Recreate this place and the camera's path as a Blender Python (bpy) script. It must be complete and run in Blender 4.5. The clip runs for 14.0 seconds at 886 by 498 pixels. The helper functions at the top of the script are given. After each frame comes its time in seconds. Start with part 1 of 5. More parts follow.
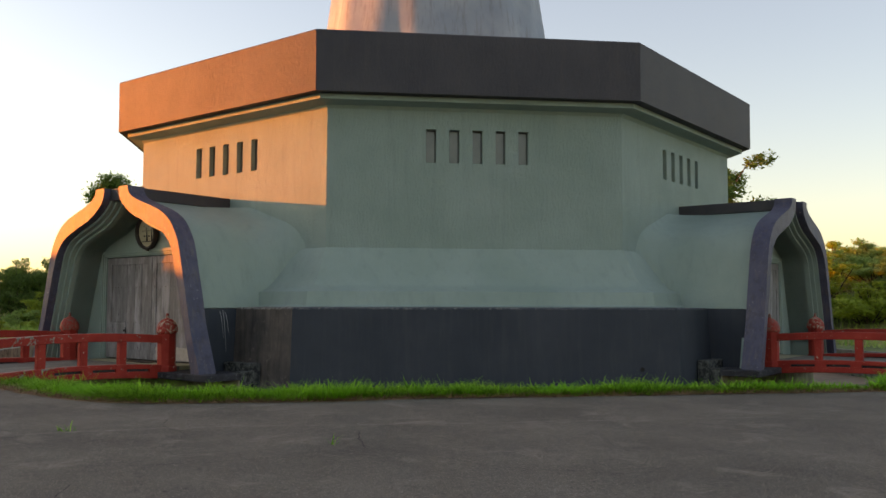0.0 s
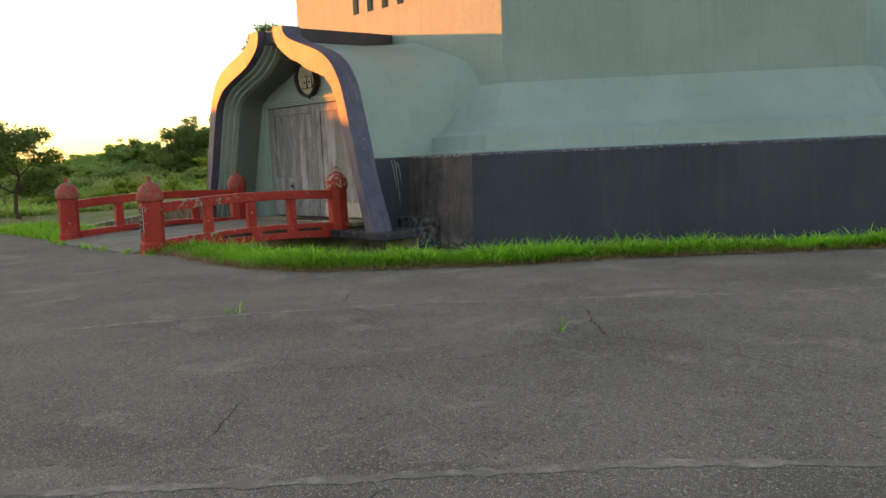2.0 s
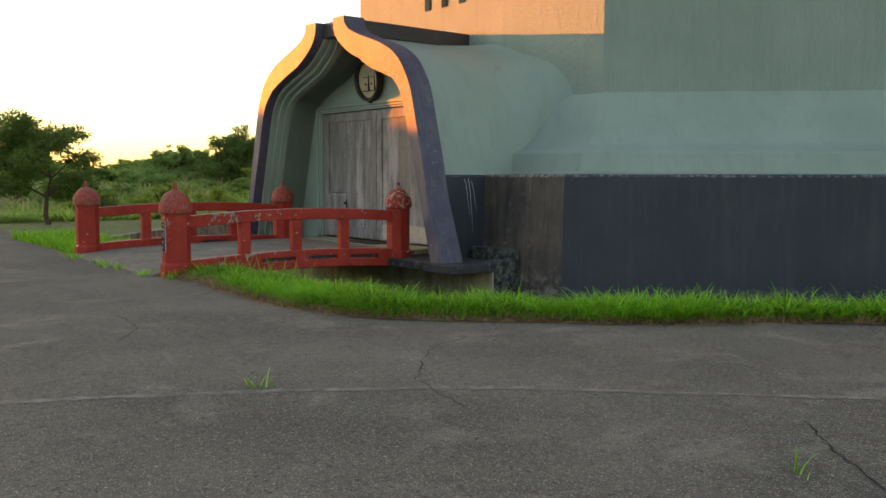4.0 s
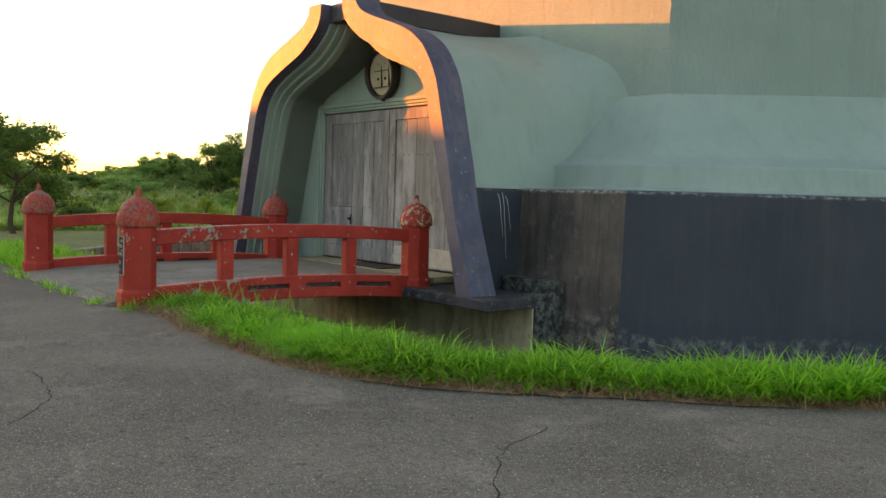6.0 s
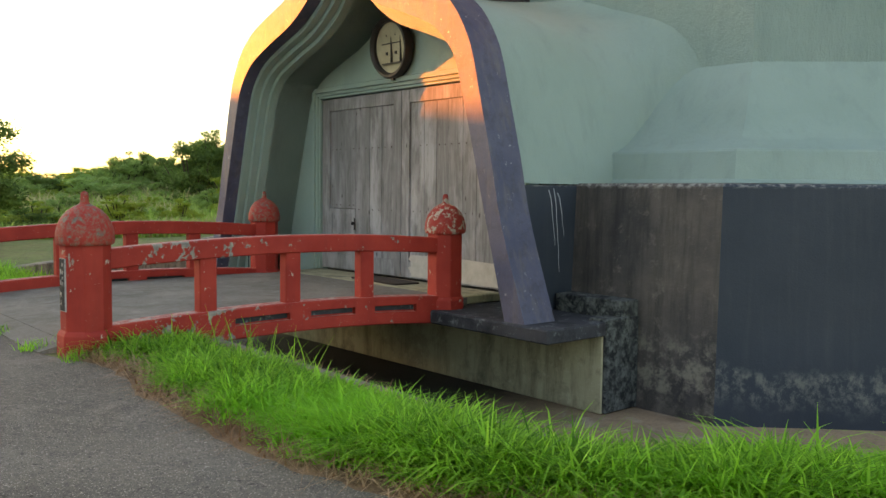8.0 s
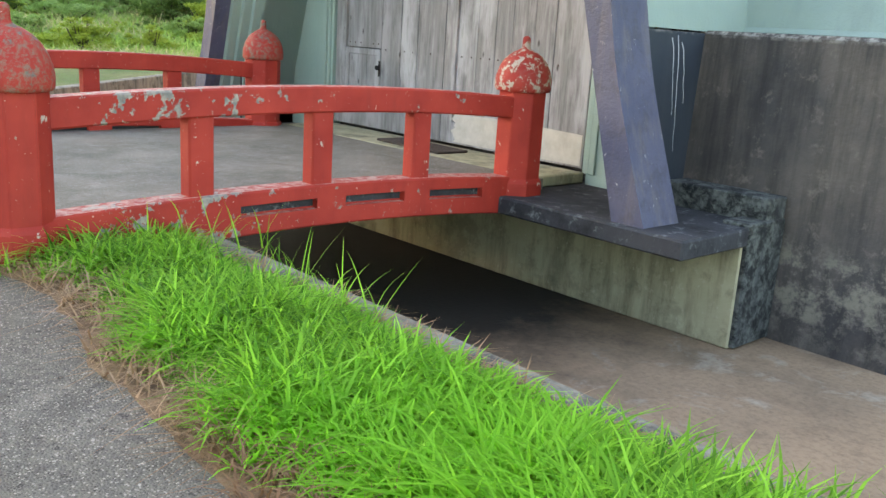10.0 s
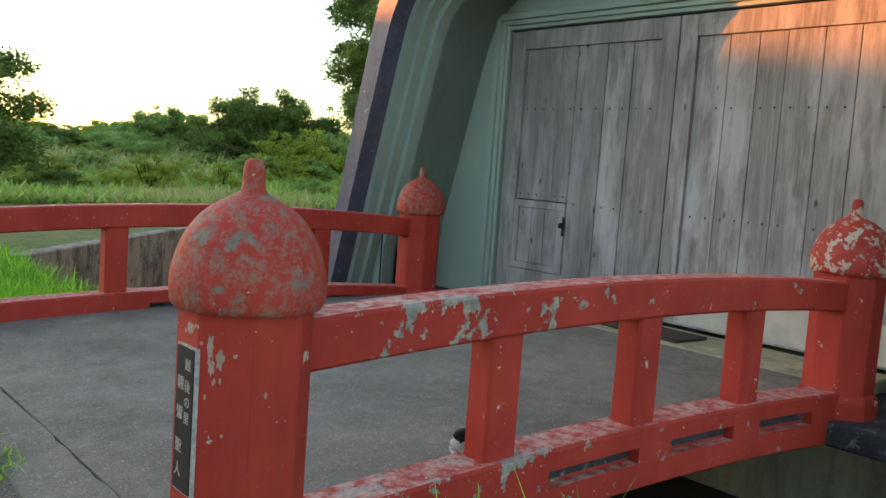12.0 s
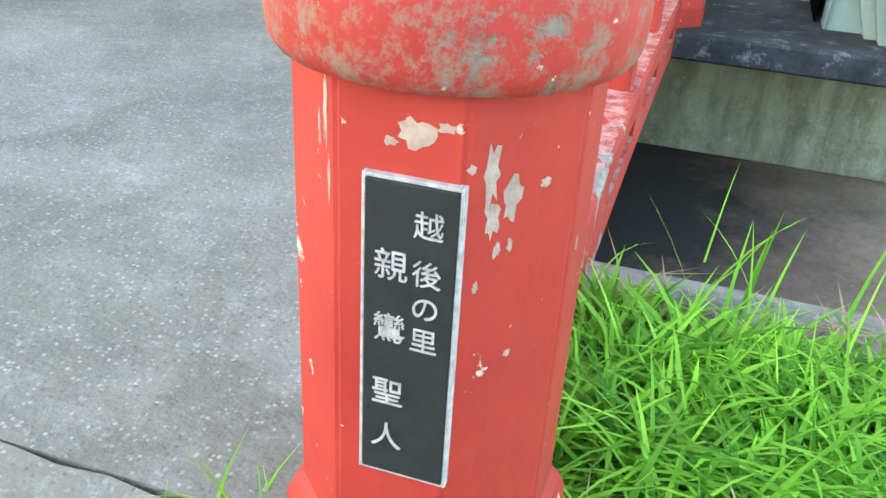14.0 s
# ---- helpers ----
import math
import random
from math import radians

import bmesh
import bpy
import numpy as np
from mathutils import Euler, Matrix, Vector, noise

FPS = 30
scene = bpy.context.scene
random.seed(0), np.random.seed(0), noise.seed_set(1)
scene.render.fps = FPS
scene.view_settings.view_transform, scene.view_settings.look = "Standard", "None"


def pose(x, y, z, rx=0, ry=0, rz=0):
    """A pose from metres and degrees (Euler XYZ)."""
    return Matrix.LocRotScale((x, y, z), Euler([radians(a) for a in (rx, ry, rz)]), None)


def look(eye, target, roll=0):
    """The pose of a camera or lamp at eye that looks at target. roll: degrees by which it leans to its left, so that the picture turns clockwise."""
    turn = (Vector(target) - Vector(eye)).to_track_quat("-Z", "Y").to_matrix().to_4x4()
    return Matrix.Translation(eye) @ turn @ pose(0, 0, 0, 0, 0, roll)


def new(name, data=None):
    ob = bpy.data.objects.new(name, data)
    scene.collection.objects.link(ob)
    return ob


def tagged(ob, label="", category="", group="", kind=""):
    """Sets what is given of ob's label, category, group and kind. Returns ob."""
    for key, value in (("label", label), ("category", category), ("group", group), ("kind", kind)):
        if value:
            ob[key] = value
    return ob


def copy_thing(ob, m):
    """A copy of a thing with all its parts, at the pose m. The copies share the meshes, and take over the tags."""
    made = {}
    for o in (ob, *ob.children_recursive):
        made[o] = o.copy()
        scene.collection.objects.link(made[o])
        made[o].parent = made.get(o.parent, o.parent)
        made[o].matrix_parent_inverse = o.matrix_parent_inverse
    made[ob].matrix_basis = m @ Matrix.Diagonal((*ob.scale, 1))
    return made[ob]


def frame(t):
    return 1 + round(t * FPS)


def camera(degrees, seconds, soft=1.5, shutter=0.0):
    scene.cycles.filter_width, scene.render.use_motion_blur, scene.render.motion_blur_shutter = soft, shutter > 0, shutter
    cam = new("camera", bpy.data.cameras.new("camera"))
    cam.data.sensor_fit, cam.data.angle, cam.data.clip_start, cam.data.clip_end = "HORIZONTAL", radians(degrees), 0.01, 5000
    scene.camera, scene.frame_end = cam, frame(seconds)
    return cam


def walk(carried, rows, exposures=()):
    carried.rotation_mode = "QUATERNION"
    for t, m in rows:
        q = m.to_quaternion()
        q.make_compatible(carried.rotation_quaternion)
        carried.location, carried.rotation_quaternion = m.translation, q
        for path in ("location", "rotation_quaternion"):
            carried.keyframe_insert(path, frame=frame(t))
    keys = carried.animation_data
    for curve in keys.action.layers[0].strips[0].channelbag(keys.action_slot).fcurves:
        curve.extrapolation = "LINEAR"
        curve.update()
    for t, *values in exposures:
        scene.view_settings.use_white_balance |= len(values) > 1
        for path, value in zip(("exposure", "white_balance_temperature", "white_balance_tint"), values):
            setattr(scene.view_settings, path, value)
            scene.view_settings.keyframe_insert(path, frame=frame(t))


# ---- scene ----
cam = camera(54.0, 14.0)
PATH = [
    (0, (17.028, -7.861, 1.447), (15.811, -6.28, 1.581), 0.1),
    (0.5, (16.528, -7.534, 1.434), (15.269, -5.983, 1.34), -2.0),
    (1, (15.897, -7.143, 1.416), (14.547, -5.688, 1.168), -1.3),
    (1.5, (15.428, -6.778, 1.443), (14.068, -5.34, 1.155), -3.3),
    (2, (14.874, -6.455, 1.474), (13.394, -5.127, 1.255), -2.5),
    (2.5, (14.329, -6.066, 1.48), (12.834, -4.754, 1.273), -3.7),
    (3, (13.75, -5.663, 1.382), (12.23, -4.376, 1.195), -1.8),
    (3.5, (13.098, -5.33, 1.408), (11.568, -4.052, 1.244), -2.0),
    (3.7, (12.78, -5.174, 1.409), (11.233, -3.918, 1.238), -0.7),
    (5.8, (10.14, -3.726, 1.334), (8.592, -2.467, 1.205), 2.0),
    (6, (9.914, -3.608, 1.328), (8.371, -2.342, 1.202), 1.7),
    (6.5, (9.336, -3.311, 1.311), (7.787, -2.054, 1.169), 0.3),
    (7, (8.659, -3.092, 1.338), (7.112, -1.828, 1.244), 0.5),
    (7.2, (8.434, -2.975, 1.334), (6.887, -1.712, 1.241), 0.3),
    (9.3, (5.904, -1.705, 1.34), (4.463, -0.337, 1.112), 1.6),
    (9.5, (5.653, -1.592, 1.305), (4.21, -0.229, 1.058), 1.4),
    (10, (5.014, -1.43, 1.286), (3.591, -0.111, 0.804), 3.6),
    (10.5, (4.431, -1.337, 1.298), (3.005, -0.033, 0.782), 2.7),
    (11, (3.74, -1.294, 1.296), (2.266, 0.03, 1.025), 4.8),
    (11.5, (3.068, -1.273, 1.308), (1.571, 0.041, 1.126), 3.5),
    (12, (2.379, -1.264, 1.315), (0.865, 0.029, 1.128), 4.1),
    (12.5, (1.737, -1.273, 1.284), (0.224, 0.02, 1.09), 4.2),
    (13, (1.099, -1.205, 1.237), (-0.246, 0.227, 0.861), 5.0),
    (13.2, (0.894, -1.228, 1.222), (-0.197, 0.393, 0.799), 6.2),
    (13.5, (0.615, -1.164, 1.212), (-0.135, 0.584, 0.595), 6.0),
    (13.7, (0.476, -1.106, 1.183), (-0.18, 0.614, 0.403), 4.6),
    (14, (0.311, -1.038, 1.15), (-0.19, 0.641, 0.185), 3.5),
]
EXPOSURES = [(0.0, 2.45, 8200, 24), (1.0, 2.98, 8150, 21), (2.0, 3.05, 8100, 18), (3.5, 2.85, 8100, 17), (6.0, 3.1, 8000, 16), (7.2, 3.3, 8000, 16), (9.3, 3.6, 7650, 17), (10.0, 4.35, 7350, 17), (10.6, 5.0, 7200, 17), (11.0, 4.5, 7000, 15), (11.5, 3.35, 7150, 14), (12.5, 3.35, 6800, 12), (13.0, 3.74, 6700, 11), (13.5, 4.65, 6650, 10), (14.0, 5.07, 6550, 9)]
walk(cam, [(t, look(eye, target, roll)) for t, eye, target, roll in PATH], EXPOSURES)

# ---- world and sun ----
SUN_FROM = Vector((-0.92, -0.392, math.tan(radians(6.2)))).normalized()
BANK = 10.78                    # height of the rise that shades the forecourt
world = bpy.data.worlds.new("world")
scene.world = world
world.use_nodes = True
wn = world.node_tree
sky = wn.nodes.new("ShaderNodeTexSky")
sky.sky_type, sky.sun_disc = "NISHITA", False
sky.sun_elevation, sky.sun_rotation = radians(6.2), radians(247)
sky.air_density, sky.dust_density, sky.ozone_density = 1.0, 0.95, 1.6
haze = wn.nodes.new("ShaderNodeVectorMath")      # thin evening haze over the clear sky
haze.operation = "ADD"
haze.inputs[1].default_value = (0.25, 0.22, 0.25)
wn.links.new(sky.outputs["Color"], haze.inputs[0])
wn.links.new(haze.outputs["Vector"], wn.nodes["Background"].inputs["Color"])
wn.nodes["Background"].inputs["Strength"].default_value = 0.075
lamp = bpy.data.lights.new("sun", "SUN")
lamp.energy, lamp.angle, lamp.color = 2.0, radians(0.25), (1.0, 0.26, 0.018)
sun = new("sun", lamp)
sun.matrix_world = look(SUN_FROM * 60, (0, 0, 0))


# ---- materials ----
def srgb(*c):
    return [x / 12.92 if x <= 0.04045 else ((x + 0.055) / 1.055) ** 2.4 for x in c] + [1.0]


class Shader:
    """A small builder for one Principled material in object or world coordinates."""

    def __init__(self, name, rough=0.8, metal=0.0, spec=0.4):
        self.mat = bpy.data.materials.new(name)
        self.mat.use_nodes = True
        self.t = self.mat.node_tree
        self.bsdf = self.t.nodes["Principled BSDF"]
        self.bsdf.inputs["Roughness"].default_value = rough
        self.bsdf.inputs["Metallic"].default_value = metal
        self.bsdf.inputs["Specular IOR Level"].default_value = spec
        self.geo = self.t.nodes.new("ShaderNodeNewGeometry")
        self.pos = self.geo.outputs["Position"]

    def link(self, a, b):
        self.t.links.new(a, b)

    def scaled(self, sx, sy, sz):
        n = self.t.nodes.new("ShaderNodeMapping")
        n.inputs["Scale"].default_value = (sx, sy, sz)
        self.link(self.pos, n.inputs["Vector"])
        return n.outputs["Vector"]

    def noise(self, scale, detail=4, rough=0.55, vec=None, distort=0.0):
        n = self.t.nodes.new("ShaderNodeTexNoise")
        n.inputs["Scale"].default_value, n.inputs["Detail"].default_value = scale, detail
        n.inputs["Roughness"].default_value, n.inputs["Distortion"].default_value = rough, distort
        self.link(vec if vec else self.pos, n.inputs["Vector"])
        return n.outputs["Fac"]

    def cells(self, scale, vec=None):
        n = self.t.nodes.new("ShaderNodeTexVoronoi")
        n.inputs["Scale"].default_value = scale
        self.link(vec if vec else self.pos, n.inputs["Vector"])
        return n.outputs["Distance"], n.outputs["Color"]

    def ramp(self, fac, a, b):
        n = self.t.nodes.new("ShaderNodeMapRange")
        n.inputs["From Min"].default_value, n.inputs["From Max"].default_value = a, b
        self.link(fac, n.inputs["Value"])
        return n.outputs["Result"]

    def math(self, op, a, b):
        n = self.t.nodes.new("ShaderNodeMath")
        n.operation = op
        for i, v in enumerate((a, b)):
            if isinstance(v, (int, float)):
                n.inputs[i].default_value = v
            else:
                self.link(v, n.inputs[i])
        return n.outputs[0]

    def mix(self, fac, a, b):
        n = self.t.nodes.new("ShaderNodeMix")
        n.data_type = "RGBA"
        for key, v in (("Factor", fac), ("A", a), ("B", b)):
            sock = [i for i in n.inputs if i.name == key and (i.type == ("VALUE" if key == "Factor" else "RGBA"))][0]
            if isinstance(v, (int, float)):
                sock.default_value = v
            elif isinstance(v, (list, tuple)):
                sock.default_value = v
            else:
                self.link(v, sock)
        return [o for o in n.outputs if o.type == "RGBA"][0]

    def height_z(self):
        n = self.t.nodes.new("ShaderNodeSeparateXYZ")
        self.link(self.pos, n.inputs[0])
        return n.outputs[2]

    def island(self):
        return self.geo.outputs["Random Per Island"]

    def object_random(self):
        n = self.t.nodes.new("ShaderNodeObjectInfo")
        return n.outputs["Random"]

    def colour(self, c):
        self.link(c, self.bsdf.inputs["Base Color"])
        return self

    def bump(self, fac, strength=0.3, distance=0.01):
        n = self.t.nodes.new("ShaderNodeBump")
        n.inputs["Strength"].default_value, n.inputs["Distance"].default_value = strength, distance
        self.link(fac, n.inputs["Height"])
        self.link(n.outputs["Normal"], self.bsdf.inputs["Normal"])
        return self

    def done(self):
        return self.mat


def painted(name, base, worn, stain, rough=0.75, stain_amount=0.5, bump=0.4, relief=0.009):
    """Painted concrete: broad fading, run marks, fine trowel grain."""
    s = Shader(name, rough, 0, 0.35)
    fade = s.ramp(s.noise(0.7, 5), 0.35, 0.7)
    runs = s.ramp(s.noise(1.0, 6, 0.65, s.scaled(5, 5, 0.5)), 0.52, 0.72)
    spots = s.ramp(s.noise(9, 5, 0.7), 0.66, 0.72)
    c = s.mix(fade, base, worn)
    c = s.mix(s.math("MULTIPLY", runs, stain_amount), c, stain)
    c = s.mix(s.math("MULTIPLY", spots, 0.25), c, worn)
    s.colour(c)
    return s.bump(s.math("ADD", s.noise(70, 3), s.math("MULTIPLY", s.noise(11, 5, 0.6, s.scaled(1.6, 1.6, 0.7)), 2.2)), bump, relief).done()


def red_paint(name, flake_lo, flake_hi, under, scale=9.0, lichen=0.0, worn_top=0.0, bare=None, pale=(0.64, 0.60, 0.54)):
    """Red paint that has flaked to grey concrete, with pale chalking; bare: a stretch along y that has lost most paint."""
    s = Shader(name, 0.68, 0, 0.3)
    base = s.mix(s.ramp(s.noise(3, 5), 0.3, 0.7), srgb(0.555, 0.145, 0.11), srgb(0.645, 0.21, 0.16))
    base = s.mix(s.math("MULTIPLY", s.ramp(s.noise(2.2, 6, 0.7, s.scaled(4, 4, 0.6)), 0.5, 0.75), 0.35), base, srgb(0.45, 0.15, 0.12))
    field = s.noise(scale, 6, 0.68)
    if bare:
        sep = s.t.nodes.new("ShaderNodeSeparateXYZ")
        s.link(s.pos, sep.inputs[0])
        zone = s.math("MULTIPLY", s.ramp(sep.outputs[1], bare[0], bare[0] + 0.15), s.ramp(sep.outputs[1], bare[1] + 0.5, bare[1]))
        field = s.math("ADD", field, s.math("MULTIPLY", zone, 0.10))
    flake = s.ramp(field, flake_lo, flake_hi)
    fine = s.ramp(s.noise(38, 4, 0.6), 0.685, 0.715)
    tone = s.mix(s.ramp(s.noise(30, 4), 0.35, 0.75), under, srgb(*pale))
    c = s.mix(flake, base, tone)
    c = s.mix(s.math("MULTIPLY", fine, 0.65), c, srgb(0.82, 0.74, 0.68))
    if lichen:
        c = s.mix(s.math("MULTIPLY", s.ramp(s.noise(26, 7, 0.8), 0.47, 0.60), lichen), c, srgb(0.46, 0.42, 0.36))
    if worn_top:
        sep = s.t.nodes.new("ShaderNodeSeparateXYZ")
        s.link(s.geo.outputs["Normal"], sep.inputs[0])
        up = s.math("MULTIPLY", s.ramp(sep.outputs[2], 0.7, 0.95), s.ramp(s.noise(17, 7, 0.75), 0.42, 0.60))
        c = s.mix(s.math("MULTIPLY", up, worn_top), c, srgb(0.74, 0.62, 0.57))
    s.colour(c)
    h = s.math("SUBTRACT", s.math("MULTIPLY", s.noise(60, 3), 0.4), flake)
    return s.bump(h, 0.5, 0.004).done()


def stained(name, base, other, run, mould, bare, amount):
    """Old plaster or concrete with run marks, mould blotches and bare spots."""
    s = Shader(name, 0.88)
    c = s.mix(s.ramp(s.noise(0.9, 5), 0.35, 0.7), base, other)
    c = s.mix(s.math("MULTIPLY", s.ramp(s.noise(1.1, 7, 0.7, s.scaled(4, 4, 0.7)), 0.46, 0.66), 0.75), c, run)
    c = s.mix(s.math("MULTIPLY", s.ramp(s.noise(3.2, 7, 0.75), 0.50, 0.60), amount), c, mould)
    c = s.mix(s.math("MULTIPLY", s.ramp(s.noise(18, 6, 0.75), 0.58, 0.66), 0.5), c, bare)
    s.colour(c)
    return s.bump(s.math("ADD", s.noise(30, 5), s.noise(6, 5)), 0.6, 0.01).done()


def leafy(name, a, b, c, translucent=0.35):
    s = Shader(name, 0.6, 0, 0.25)
    col = s.mix(s.island(), a, b)
    col = s.mix(s.ramp(s.noise(0.5, 3), 0.45, 0.7), col, c)
    s.colour(col)
    t = s.t.nodes.new("ShaderNodeBsdfTranslucent")
    s.link(col, t.inputs["Color"])
    m = s.t.nodes.new("ShaderNodeMixShader")
    m.inputs[0].default_value = translucent
    s.link(s.bsdf.outputs[0], m.inputs[1])
    s.link(t.outputs[0], m.inputs[2])
    s.link(m.outputs[0], s.t.nodes["Material Output"].inputs["Surface"])
    return s.done()


def plain(name, base, other, rough=0.7, metal=0.0, scale=12, bump=0.2):
    s = Shader(name, rough, metal)
    s.colour(s.mix(s.ramp(s.noise(scale, 5, 0.6), 0.3, 0.7), base, other))
    return s.bump(s.noise(scale * 6, 3), bump, 0.004).done()


def build_materials():
    m = {}
    m["green"] = painted("green_paint", srgb(0.51, 0.59, 0.555), srgb(0.555, 0.63, 0.60), srgb(0.45, 0.51, 0.49), 0.7, 0.3, 0.8, 0.006)
    m["stucco"] = painted("green_stucco", srgb(0.51, 0.59, 0.555), srgb(0.555, 0.63, 0.60), srgb(0.45, 0.51, 0.49), 0.7, 0.3, 1.0, 0.015)
    m["navy_wall"] = painted("navy_paint", srgb(0.225, 0.225, 0.245), srgb(0.275, 0.27, 0.28), srgb(0.33, 0.31, 0.29), 0.6, 0.3, 0.6, 0.016)
    # plinth paint: navy with mould bands and bare patches near the ground
    s = Shader("navy_plinth", 0.65, 0, 0.35)
    base = s.mix(s.ramp(s.noise(0.8, 5), 0.35, 0.7), srgb(0.155, 0.19, 0.228), srgb(0.205, 0.232, 0.265))
    runs = s.ramp(s.noise(1.1, 6, 0.65, s.scaled(6, 6, 0.35)), 0.50, 0.75)
    base = s.mix(s.math("MULTIPLY", runs, 0.25), base, srgb(0.31, 0.31, 0.31))
    z = s.height_z()
    wave = s.math("ADD", z, s.math("MULTIPLY", s.noise(2.2, 5), 0.5))
    band = s.math("MULTIPLY", s.ramp(wave, -0.1, -0.22), s.ramp(wave, -0.62, -0.42))
    patch = s.ramp(s.noise(9, 7, 0.75, s.scaled(1, 1, 0.8)), 0.46, 0.62)
    base = s.mix(s.math("MULTIPLY", s.math("MULTIPLY", band, patch), 0.38), base, srgb(0.60, 0.60, 0.54))
    rim = s.math("MULTIPLY", s.ramp(z, 1.39, 1.43), s.ramp(s.noise(14, 5, 0.7), 0.50, 0.60))
    base = s.mix(s.math("MULTIPLY", rim, 0.6), base, srgb(0.70, 0.69, 0.66))
    s.colour(base)
    m["navy"] = s.bump(s.math("ADD", s.noise(60, 3), s.math("MULTIPLY", s.noise(8, 4), 1.5)), 0.4, 0.006).done()
    s = Shader("navy_arch", 0.55, 0, 0.4)
    base = s.mix(s.ramp(s.noise(1.5, 5), 0.35, 0.7), srgb(0.265, 0.275, 0.36), srgb(0.33, 0.335, 0.405))
    chips = s.ramp(s.noise(13, 7, 0.78), 0.63, 0.67)
    base = s.mix(s.math("MULTIPLY", s.ramp(s.noise(5, 7, 0.75), 0.50, 0.62), 0.45), base, srgb(0.20, 0.19, 0.21))
    runs = s.ramp(s.noise(1.3, 6, 0.65, s.scaled(7, 7, 0.4)), 0.5, 0.8)
    base = s.mix(s.math("MULTIPLY", runs, 0.5), base, srgb(0.47, 0.43, 0.38))
    base = s.mix(s.math("MULTIPLY", chips, 0.7), base, srgb(0.75, 0.74, 0.74))
    s.colour(base)
    m["navy_arch"] = s.bump(s.math("ADD", s.noise(45, 4), s.math("MULTIPLY", s.noise(7, 5), 2.0)), 0.6, 0.01).done()
    m["frame_dark"] = plain("window_frame", srgb(0.30, 0.32, 0.31), srgb(0.36, 0.38, 0.36))
    s = Shader("window_pane", 0.25, 0, 0.6)
    s.colour(s.mix(s.noise(2.5, 3), srgb(0.36, 0.40, 0.39), srgb(0.52, 0.55, 0.52)))
    m["pane"] = s.done()
    m["bronze"] = painted("weathered_metal", srgb(0.52, 0.56, 0.60), srgb(0.62, 0.64, 0.66), srgb(0.40, 0.38, 0.36), 0.5, 0.6, 0.3)
    m["pale_metal"] = plain("pale_metal", srgb(0.6, 0.6, 0.6), srgb(0.7, 0.7, 0.7), 0.5, 0.3)
    m["concrete_old"] = painted("old_concrete", srgb(0.50, 0.49, 0.45), srgb(0.60, 0.59, 0.54), srgb(0.30, 0.30, 0.26), 0.9, 0.8, 0.6)
    m["cream"] = stained("cream_plaster", srgb(0.60, 0.585, 0.47), srgb(0.68, 0.665, 0.55), srgb(0.40, 0.385, 0.30), srgb(0.20, 0.19, 0.16), srgb(0.72, 0.70, 0.61), 0.3)
    s = Shader("mouldy_concrete", 0.9)
    c = s.mix(s.ramp(s.noise(8, 9, 0.8), 0.44, 0.58), srgb(0.10, 0.11, 0.115), srgb(0.38, 0.40, 0.385))
    s.colour(s.mix(s.ramp(s.noise(2, 5, 0.6, s.scaled(5, 5, 0.5)), 0.5, 0.75), c, srgb(0.20, 0.21, 0.22)))
    m["moat_wall"] = stained("moat_wall_concrete", srgb(0.48, 0.465, 0.42), srgb(0.60, 0.58, 0.52), srgb(0.24, 0.235, 0.21), srgb(0.17, 0.17, 0.155), srgb(0.66, 0.65, 0.61), 0.6)
    m["mould"] = s.bump(s.noise(30, 5), 0.6, 0.01).done()
    s = Shader("moat_floor", 0.8)
    c = s.mix(s.ramp(s.noise(0.6, 6, 0.6), 0.35, 0.65), srgb(0.66, 0.555, 0.445), srgb(0.55, 0.47, 0.385))
    c = s.mix(s.ramp(s.noise(1.7, 7, 0.7, None, 0.8), 0.56, 0.66), c, srgb(0.64, 0.59, 0.52))
    c = s.mix(s.math("MULTIPLY", s.ramp(s.noise(26, 5, 0.7), 0.45, 0.75), 0.4), c, srgb(0.25, 0.22, 0.18))
    # near-black floor by the bridge: damp, with the bridge's shade painted in
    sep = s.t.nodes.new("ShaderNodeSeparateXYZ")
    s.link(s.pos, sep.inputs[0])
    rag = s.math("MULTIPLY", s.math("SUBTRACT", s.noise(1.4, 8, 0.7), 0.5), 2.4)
    wet_shade = s.math("MULTIPLY", s.ramp(s.math("ADD", sep.outputs[1], rag), 1.4, 3.0), s.math("MULTIPLY", s.ramp(s.math("ADD", sep.outputs[0], rag), 2.1, 0.4), s.ramp(sep.outputs[0], -5.4, -4.2)))
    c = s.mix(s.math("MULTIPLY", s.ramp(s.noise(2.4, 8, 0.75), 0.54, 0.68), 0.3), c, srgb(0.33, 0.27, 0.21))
    c = s.mix(s.math("MULTIPLY", wet_shade, 0.97), c, srgb(0.07, 0.07, 0.06))
    s.colour(c)
    m["moat"] = s.bump(s.noise(25, 6), 0.4, 0.01).done()
    # asphalt: binder, chippings, dusty patches
    s = Shader("asphalt", 0.92, 0, 0.25)
    d, col = s.cells(115)
    stone = s.ramp(d, 0.62, 0.30)
    grey = s.t.nodes.new("ShaderNodeSeparateColor")
    s.link(col, grey.inputs[0])
    base = s.mix(s.ramp(s.noise(0.45, 6, 0.6), 0.35, 0.68), srgb(0.36, 0.343, 0.308), srgb(0.465, 0.443, 0.40))
    base = s.mix(s.math("MULTIPLY", s.ramp(s.noise(1.3, 7, 0.65, None, 0.5), 0.55, 0.70), 0.7), base, srgb(0.565, 0.535, 0.49))
    base = s.mix(s.math("MULTIPLY", s.ramp(s.noise(2.6, 6, 0.7), 0.55, 0.7), 0.35), base, srgb(0.26, 0.25, 0.24))
